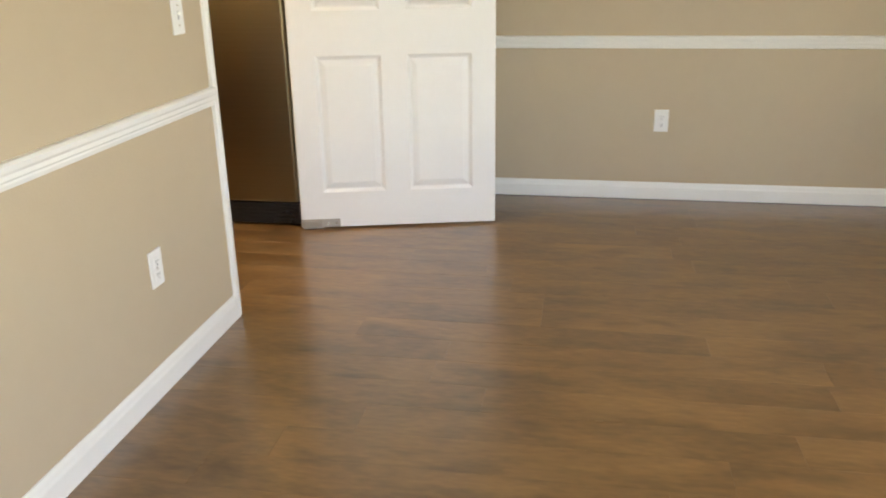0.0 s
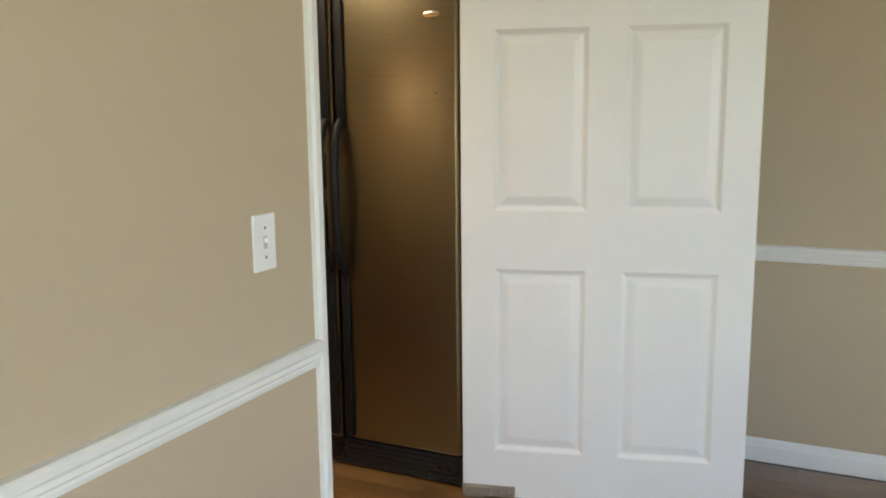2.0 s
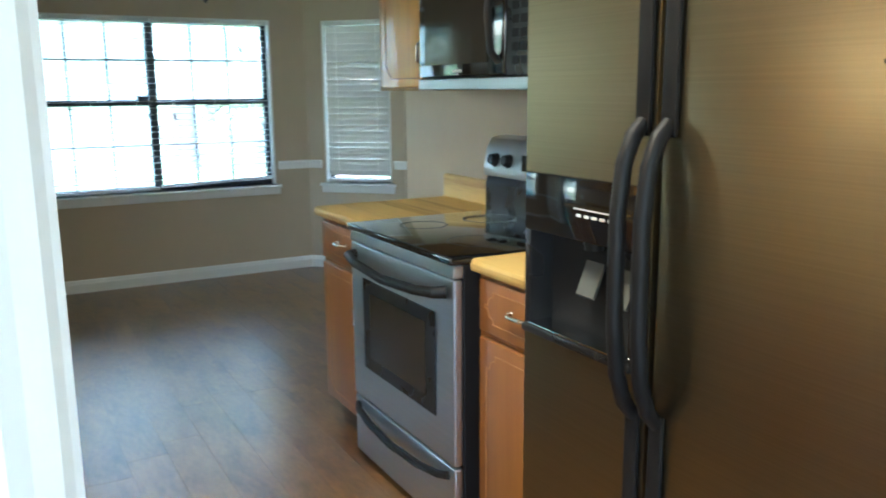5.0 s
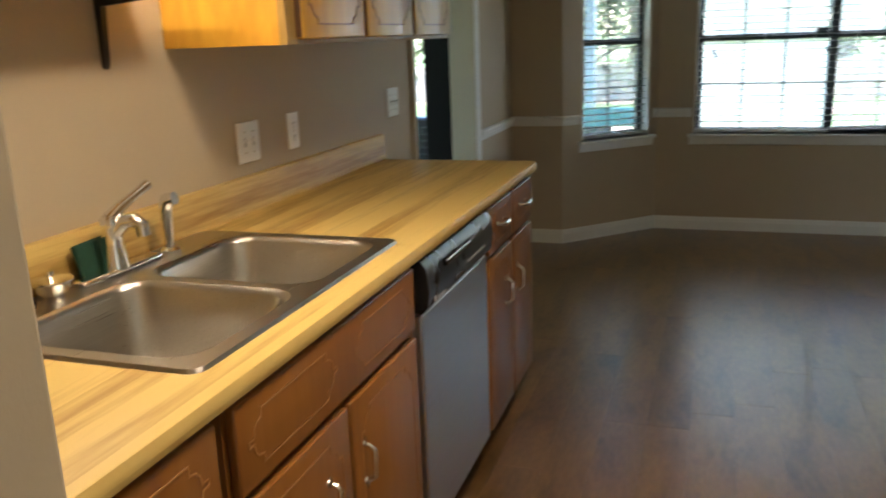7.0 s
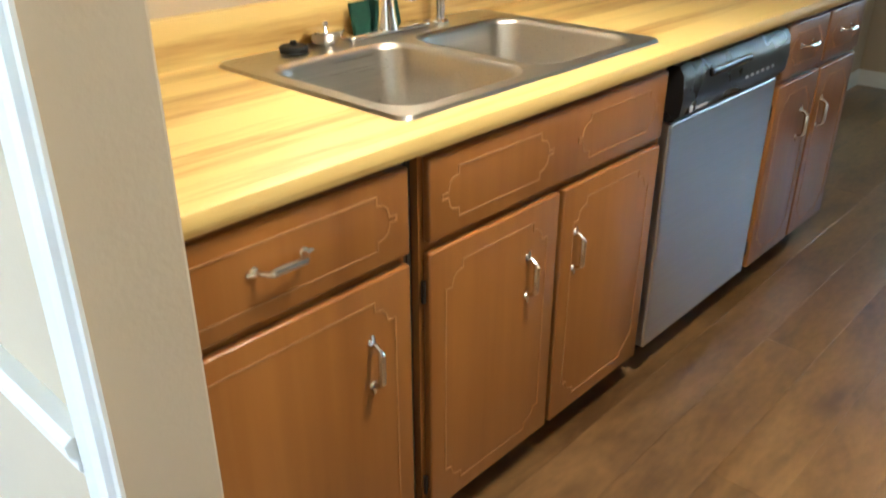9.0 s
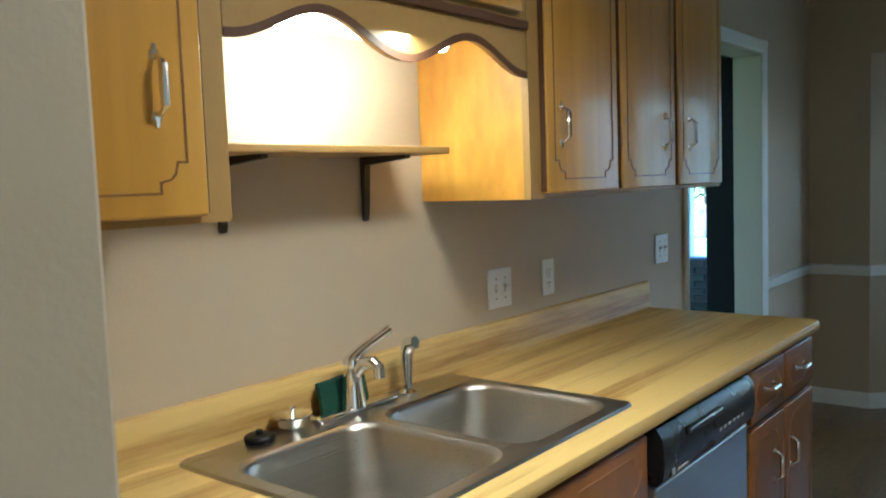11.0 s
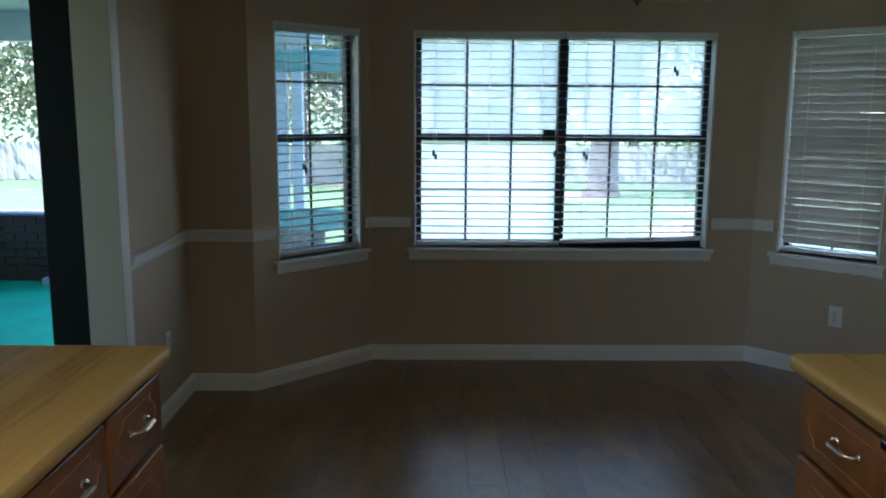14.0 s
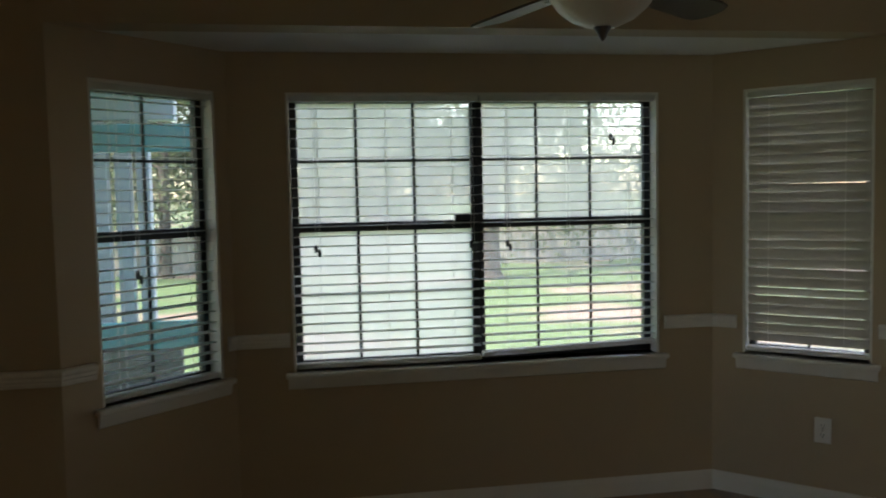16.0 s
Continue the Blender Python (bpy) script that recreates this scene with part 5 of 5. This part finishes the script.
part("finial", bm, FAN_METAL, fan, smooth=True)
for i in range(5):
    a = 36 + 72 * i
    bm = bmesh.new()
    o = [(0.2, -0.05), (0.3, -0.06), (0.58, -0.07), (0.63, -0.062), (0.655, -0.03), (0.66, 0.0), (0.655, 0.03), (0.63, 0.062), (0.58, 0.07), (0.3, 0.06), (0.2, 0.05)]
    prism(bm, o, "z", -0.004, 0.004)
    bmesh.ops.transform(bm, matrix=pose(0, 0, -0.405, -11, 0, 0), verts=bm.verts[:])
    bl = part("blade", bm, FAN_BLADE, fan)
    bl.matrix_basis = pose(0, 0, 0, 0, 0, a)
    bm = bmesh.new()
    tube(bm, [(0.1, 0, -0.38), (0.15, 0, -0.405), (0.21, 0, -0.414), (0.26, 0, -0.412)], [0.014, 0.012, 0.02, 0.012], 8, flat=0.4)
    br = part("blade_iron", bm, FAN_METAL, fan, smooth=True)
    br.matrix_basis = pose(0, 0, 0, 0, 0, a)

# ------------------------------------------------------------ porch beyond the opening
TURF = mat("green_porch_carpet", (0.015, 0.32, 0.23), 0.95, vary=0.25, scale=3, bump=0.6, bump_scale=500)
BLUEGREY = mat("blue_grey_paint", (0.4, 0.47, 0.58), 0.5, vary=0.1)
TEAL = mat("teal_paint", (0.05, 0.34, 0.42), 0.5, vary=0.15)
BRICK = mat("dark_brown_brick", (0.04, 0.029, 0.024), 0.85, vary=0.35, scale=9, bump=0.6, bump_scale=120)
MORTAR = mat("grey_mortar", (0.09, 0.085, 0.08), 0.9, vary=0.2, scale=20)
PY, PX = 8.1, -3.3
bm = bmesh.new()
box(bm, PX, -0.15, 0.9, PY, -0.2, -0.1)
box(bm, -0.15, 0.28, 5.2, PY, -0.2, -0.1)
structure("porch_floor", bm, TURF, "green turf carpet of the porch")
bm = bmesh.new()
# unseen overhang past the posts, added to keep direct sun off the carpet
box(bm, PX - 2.4, -0.15, 0.8, PY + 0.9, 2.3, 2.4)
box(bm, -0.15, 0.34, 5.1, PY + 0.9, 2.3, 2.4)
structure("porch_ceiling", bm, BLUEGREY)
bm = bmesh.new()
box(bm, PX - 0.1, -0.15, 0.78, 0.9, -0.2, 2.3)
structure("porch_wall", bm, BLUEGREY, "blue-grey painted porch end wall")
knee = tagged(new("porch_knee_wall"), "low dark brown brick wall round the porch", kind="structure")
bm = bmesh.new()
box(bm, PX + 0.01, 0.26, PY + 0.01, PY + 0.11, -0.2, 0.505)
part("core", bm, MORTAR, knee)
bm = bmesh.new()
soft_box(bm, 0, 0.2, 0, 0.022, 0, 0.064, 0.004, 1)
me = finish(bm, "brick", BRICK)
for c in range(8):
    for i in range(17):
        b = new("brick", me)
        b.parent = knee
        b.matrix_basis = pose(PX + 0.01 + i * 0.21 - (0.105 if c % 2 else 0), PY - 0.011 + random.uniform(-0.002, 0.002), -0.1 + c * 0.075)
bm = bmesh.new()
soft_box(bm, PX, 0.28, PY - 0.04, PY + 0.13, 0.506, 0.53, 0.006)
part("cap", bm, mat("slate_blue_paint", (0.09, 0.12, 0.2), 0.5, vary=0.15), knee, "slate blue painted cap")
bm = bmesh.new()
box(bm, PX - 0.1, PX, 0.9, PY + 0.1, -0.2, 0.6)
part("side_wall", bm, BRICK, knee)
for x0, x1, y0 in ((-2.2, -2.08, PY), (-0.374, -0.218, PY), (-0.17, -0.061, PY + 0.02), (-0.013, 0.083, PY), (PX, PX + 0.1, PY), (PX, PX + 0.1, 4.2), (PX, PX + 0.1, 1.6)):
    bm = bmesh.new()
    soft_box(bm, x0, x1, y0, y0 + 0.1, 0.531 if x0 > PX else 0.6, 2.05, 0.005)
    structure("porch_post", bm, BLUEGREY, "blue-grey painted porch post")
for d in ((PX, 0.28, PY - 0.02, PY + 0.12, 2.05, 2.3), (PX - 0.02, PX + 0.1, 0.9, PY - 0.021, 2.05, 2.3)):
    bm = bmesh.new()
    soft_box(bm, *d, 0.006)
    structure("porch_beam", bm, BLUEGREY, "blue-grey painted porch beam")
frame_ = thing("garden_arbor", 0.281, 6.74, -0.26, "teal painted wooden garden arbor beside the porch", "arbor")
for d in ((-0.4, 0.78, 0, 0.05, 2.0, 2.16), (-0.4, 0.78, 0, 0.05, 0.84, 1.0)):
    part("rail", B(*d, r=0.006), TEAL, frame_)
for x in (0.69,):
    part("post", B(x, x + 0.09, 0.051, 0.14, 0, 2.3, r=0.006), TEAL, frame_)
crate = thing("plastic_basket", -2.25, 7.9, -0.1, "small blue-grey plastic basket on the porch carpet", "basket")
bm = bmesh.new()
for x0, x1, y0, y1, z0, z1 in ((0, 0.12, 0, 0.09, 0, 0.006), (0, 0.12, 0, 0.006, 0.006, 0.06), (0, 0.12, 0.084, 0.09, 0.006, 0.06), (0, 0.006, 0.006, 0.084, 0.006, 0.06), (0.114, 0.12, 0.006, 0.084, 0.006, 0.06)):
    box(bm, x0, x1, y0, y1, z0, z1)
part("shell", bm, BLUEGREY, crate)

# ------------------------------------------------------------ garden
GRASS = bpy.data.materials.new("lawn")
GRASS.use_nodes = True
n_, l_ = GRASS.node_tree.nodes, GRASS.node_tree.links
geo, t1, t2, rp, rp2, mx = n_.new("ShaderNodeNewGeometry"), n_.new("ShaderNodeTexNoise"), n_.new("ShaderNodeTexNoise"), n_.new("ShaderNodeValToRGB"), n_.new("ShaderNodeMapRange"), n_.new("ShaderNodeMix")
t1.inputs["Scale"].default_value, t1.inputs["Detail"].default_value = 0.22, 4
t2.inputs["Scale"].default_value, t2.inputs["Detail"].default_value = 5, 6
for t in (t1, t2):
    l_.new(geo.outputs["Position"], t.inputs["Vector"])
rp.color_ramp.elements[0].color, rp.color_ramp.elements[1].color = (0.045, 0.09, 0.032, 1), (0.115, 0.19, 0.075, 1)
l_.new(t2.outputs[0], rp.inputs[0])
rp2.inputs["From Min"].default_value, rp2.inputs["From Max"].default_value = 0.52, 0.6
l_.new(t1.outputs[0], rp2.inputs["Value"])
mx.data_type = "RGBA"
l_.new(rp2.outputs[0], mx.inputs["Factor"])
l_.new(rp.outputs[0], mx.inputs["A"])
mx.inputs["B"].default_value = (0.24, 0.18, 0.15, 1)
l_.new(mx.outputs["Result"], n_["Principled BSDF"].inputs["Base Color"])
n_["Principled BSDF"].inputs["Roughness"].default_value = 0.95


def ground_z(y):
    return -0.26 - 0.038 * min(max(y - 7, 0), 26)


bm = bmesh.new()
ys = [-600, -40, 0, 7, 12, 18, 24, 33, 60, 200, 900]
xs = [-700, -60, -20, -8, 0, 8, 20, 60, 700]
grid = [[bm.verts.new((x, y, ground_z(y))) for x in xs] for y in ys]
for i in range(len(ys) - 1):
    for j in range(len(xs) - 1):
        bm.faces.new((grid[i][j], grid[i][j + 1], grid[i + 1][j + 1], grid[i + 1][j]))
structure("ground", bm, GRASS, "lawn with bare earth patches")

FENCE = wood("weathered_fence_board", (0.2, 0.185, 0.165), (0.4, 0.375, 0.34), "z", 6, 0.85, per_object=0.8)
fence = thing("board_fence", 0, 32, ground_z(32), "weathered grey wooden board fence along the yard", "fence")
bm = bmesh.new()
prism(bm, [(0, 0.02), (0.138, 0.02), (0.138, 1.36), (0.11, 1.4), (0.03, 1.4), (0, 1.36)], "y", 0, 0.02)
me = finish(bm, "board", FENCE)
for i in range(260):
    b = new("board", me)
    b.parent = fence
    b.matrix_basis = pose(-22 + i * 0.146, random.uniform(-0.004, 0.004), random.uniform(-0.015, 0.015))
for z in (0.3, 1.05):
    part("rail", B(-22, 16, 0.025, 0.065, z, z + 0.09), FENCE, fence)
for i in range(16):
    part("post", B(-22 + i * 2.5, -21.9 + i * 2.5, 0.066, 0.166, 0, 1.45), FENCE, fence)

BARK = mat("tree_bark", (0.075, 0.06, 0.055), 0.95, vary=0.4, scale=3, bump=1.0, bump_scale=25, stretch=(1, 1, 0.25))
LEAF = bpy.data.materials.new("leaves")
LEAF.use_nodes = True
n_, l_ = LEAF.node_tree.nodes, LEAF.node_tree.links
geo, rp, tr, add = n_.new("ShaderNodeNewGeometry"), n_.new("ShaderNodeValToRGB"), n_.new("ShaderNodeBsdfTranslucent"), n_.new("ShaderNodeMixShader")
rp.color_ramp.elements[0].color, rp.color_ramp.elements[1].color = (0.075, 0.1, 0.05, 1), (0.19, 0.225, 0.12, 1)
l_.new(geo.outputs["Random Per Island"], rp.inputs[0])
l_.new(rp.outputs[0], n_["Principled BSDF"].inputs["Base Color"])
l_.new(rp.outputs[0], tr.inputs["Color"])
n_["Principled BSDF"].inputs["Roughness"].default_value = 0.6
add.inputs[0].default_value = 0.4
l_.new(n_["Principled BSDF"].outputs[0], add.inputs[1])
l_.new(tr.outputs[0], add.inputs[2])
l_.new(add.outputs[0], n_["Material Output"].inputs["Surface"])


def tree(name, x, y, r, tall, spread, first, leaves, label, seed):
    rnd = random.Random(seed)
    root = thing(name, x, y, ground_z(y) - 0.05, label, "tree", "yard trees")
    bm = bmesh.new()
    pts = [(0, 0, 0), (0.02, 0, 0.25), (0.04, 0.02, 1.0), (0.1, 0.0, tall * 0.45), (0.0, 0.1, tall * 0.9)]
    tube(bm, pts, [r * 1.5, r * 1.12, r, r * 0.8, r * 0.25], 14)
    tips = []
    for i in range(11):
        z = first + (tall * 0.9 - first) * i / 11
        a = rnd.uniform(0, math.tau)
        ln = spread * rnd.uniform(0.6, 1.0) * (1 - 0.4 * i / 11)
        e = Vector((math.cos(a) * ln, math.sin(a) * ln, z + ln * rnd.uniform(0.1, 0.5)))
        s = Vector((0.05, 0.03, z))
        mid = s.lerp(e, 0.5) + Vector((0, 0, 0.2 * ln))
        tube(bm, [s, mid, e], [r * 0.35, r * 0.2, r * 0.05], 7)
        tips += [mid, e, s.lerp(e, 0.75), e + Vector((rnd.uniform(-1, 1), rnd.uniform(-1, 1), rnd.uniform(-0.5, 0.8))) * spread * 0.3]
    part("trunk", bm, BARK, root, smooth=True)
    verts, faces = [], []
    for i in range(leaves):
        c = tips[rnd.randrange(len(tips))]
        p = c + Vector((rnd.gauss(0, 1), rnd.gauss(0, 1), rnd.gauss(0, 0.7))) * spread * 0.22
        u = Vector((rnd.gauss(0, 1), rnd.gauss(0, 1), rnd.gauss(0, 1))).normalized()
        v = u.cross(Vector((rnd.gauss(0, 1), rnd.gauss(0, 1), rnd.gauss(0, 1)))).normalized()
        s = rnd.uniform(0.06, 0.13)
        k0 = len(verts)
        verts += [p - u * s, p + v * s * 0.5, p + u * s, p - v * s * 0.5]
        faces.append((k0, k0 + 1, k0 + 2, k0 + 3))
    me = bpy.data.meshes.new("crown")
    me.from_pydata([tuple(p) for p in verts], [], faces)
    me.materials.append(LEAF)
    c = new("crown", me)
    c.parent = root
    return root


first = tree("oak_tree", 6.15, 24.5, 0.42, 15, 6.5, 5.2, 13000, "large oak with a thick bare lower trunk", 1)
t2_ = tree("yard_tree", -3.5, 30, 0.2, 11, 4.5, 1.3, 13000, "slender leafy tree near the fence", 2)
for x, y, turn, s in ((1.2, 36, 40, 1.2), (-8, 34, 200, 1.25), (4.6, 37, 120, 1.3), (9.5, 35, 300, 1.2), (13.5, 38, 80, 1.4), (-13, 37, 10, 1.3), (-2.5, 40, 260, 1.5), (18, 36, 170, 1.3), (7, 44, 30, 1.7), (-19, 36, 90, 1.4), (1.8, 46, 300, 1.8)):
    c = copy_thing(t2_, pose(x, y, ground_z(y) - 0.05, 0, 0, turn) @ Matrix.Scale(s, 4))
    c.scale = (s, s, s)
# unseen slab added over the house as its roof, to shade the rooms
bm = bmesh.new()
box(bm, -4.2, 4.8, -4.9, 4.9, 2.56, 2.7)
prism(bm, [(-0.2, 4.9), (4.6, 4.9), (3.6, 5.85), (0.5, 5.85)], "z", 2.3, 2.7)
structure("shade_roof", bm, BRICK)

# ------------------------------------------------------------ floor planks
floor = tagged(new("floor"), "brown wood-look vinyl plank floor", kind="structure")


def plank_mesh(bm, xa, xb, a0, a1, b0, b1):
    """A plank from xa to xb; its near end runs a0 to a1 and its far end b0 to b1; a fine chamfer round the top."""
    c, g = 0.0006, 0.0001
    lo = [(xa + g, a0 + g), (xb - g, a1 + g), (xb - g, b1 - g), (xa + g, b0 - g)]
    hi = [(xa + g + c, a0 + g + c), (xb - g - c, a1 + g + c), (xb - g - c, b1 - g - c), (xa + g + c, b0 - g - c)]
    r = [[bm.verts.new((x, y, z)) for x, y in o] for o, z in ((lo, -0.0085), (lo, -c), (hi, 0.0))]
    for p, q in zip(r, r[1:]):
        for k4 in range(4):
            bm.faces.new((p[k4], p[(k4 + 1) % 4], q[(k4 + 1) % 4], q[k4]))
    bm.faces.new(r[2])


PWID = 0.152
rnd = random.Random(11)
rest = bmesh.new()
count = 0
x = -3.6
cols_ = []
while x < XN:
    cols_.append((x, min(x + PWID, XN)))
    x += PWID


def bay_y(x):
    if x <= C0[0] or x >= C3[0]:
        return C0[1]
    if x < C1[0]:
        return C0[1] + (C1[1] - C0[1]) * (x - C0[0]) / (C1[0] - C0[0])
    if x > C2[0]:
        return C3[1] + (C2[1] - C3[1]) * (C3[0] - x) / (C3[0] - C2[0])
    return C1[1]


for xa, xb in cols_:
    spans = []
    mid = (xa + xb) / 2
    din = mid < XF
    kit = xb > 0.01
    if din and kit and DX0 - 0.05 < mid < DX1 + 0.05:
        spans.append((-4.2, None))
    else:
        if din:
            spans.append((-4.2, YD + 0.01))
        if kit:
            spans.append((YK - 0.01 if xa < XR else YR - 0.1, None))
    for y0, y1 in spans:
        ea, eb = (bay_y(xa), bay_y(xb)) if y1 is None else (y1, y1)
        end = min(ea, eb)
        y = y0 - rnd.uniform(0, 0.9)
        while y < end - 0.01:
            z = y + 1.22
            a = max(y, y0)
            if z > end - 0.12:
                b0, b1, z = ea, eb, end + 1
            else:
                b0 = b1 = z
            near = mid > -1.0 and (a > -2.6 or y1 is None)
            if near and count < 300 and b0 - a > 0.02:
                bm = bmesh.new()
                plank_mesh(bm, xa, xb, a, a, b0, b1)
                part("plank", bm, PLANK, floor)
                count += 1
            else:
                plank_mesh(rest, xa, xb, a, a, b0, b1)
            y = z
o = part("far_planks", rest, PLANK, floor)
tagged(o, kind="stuff")
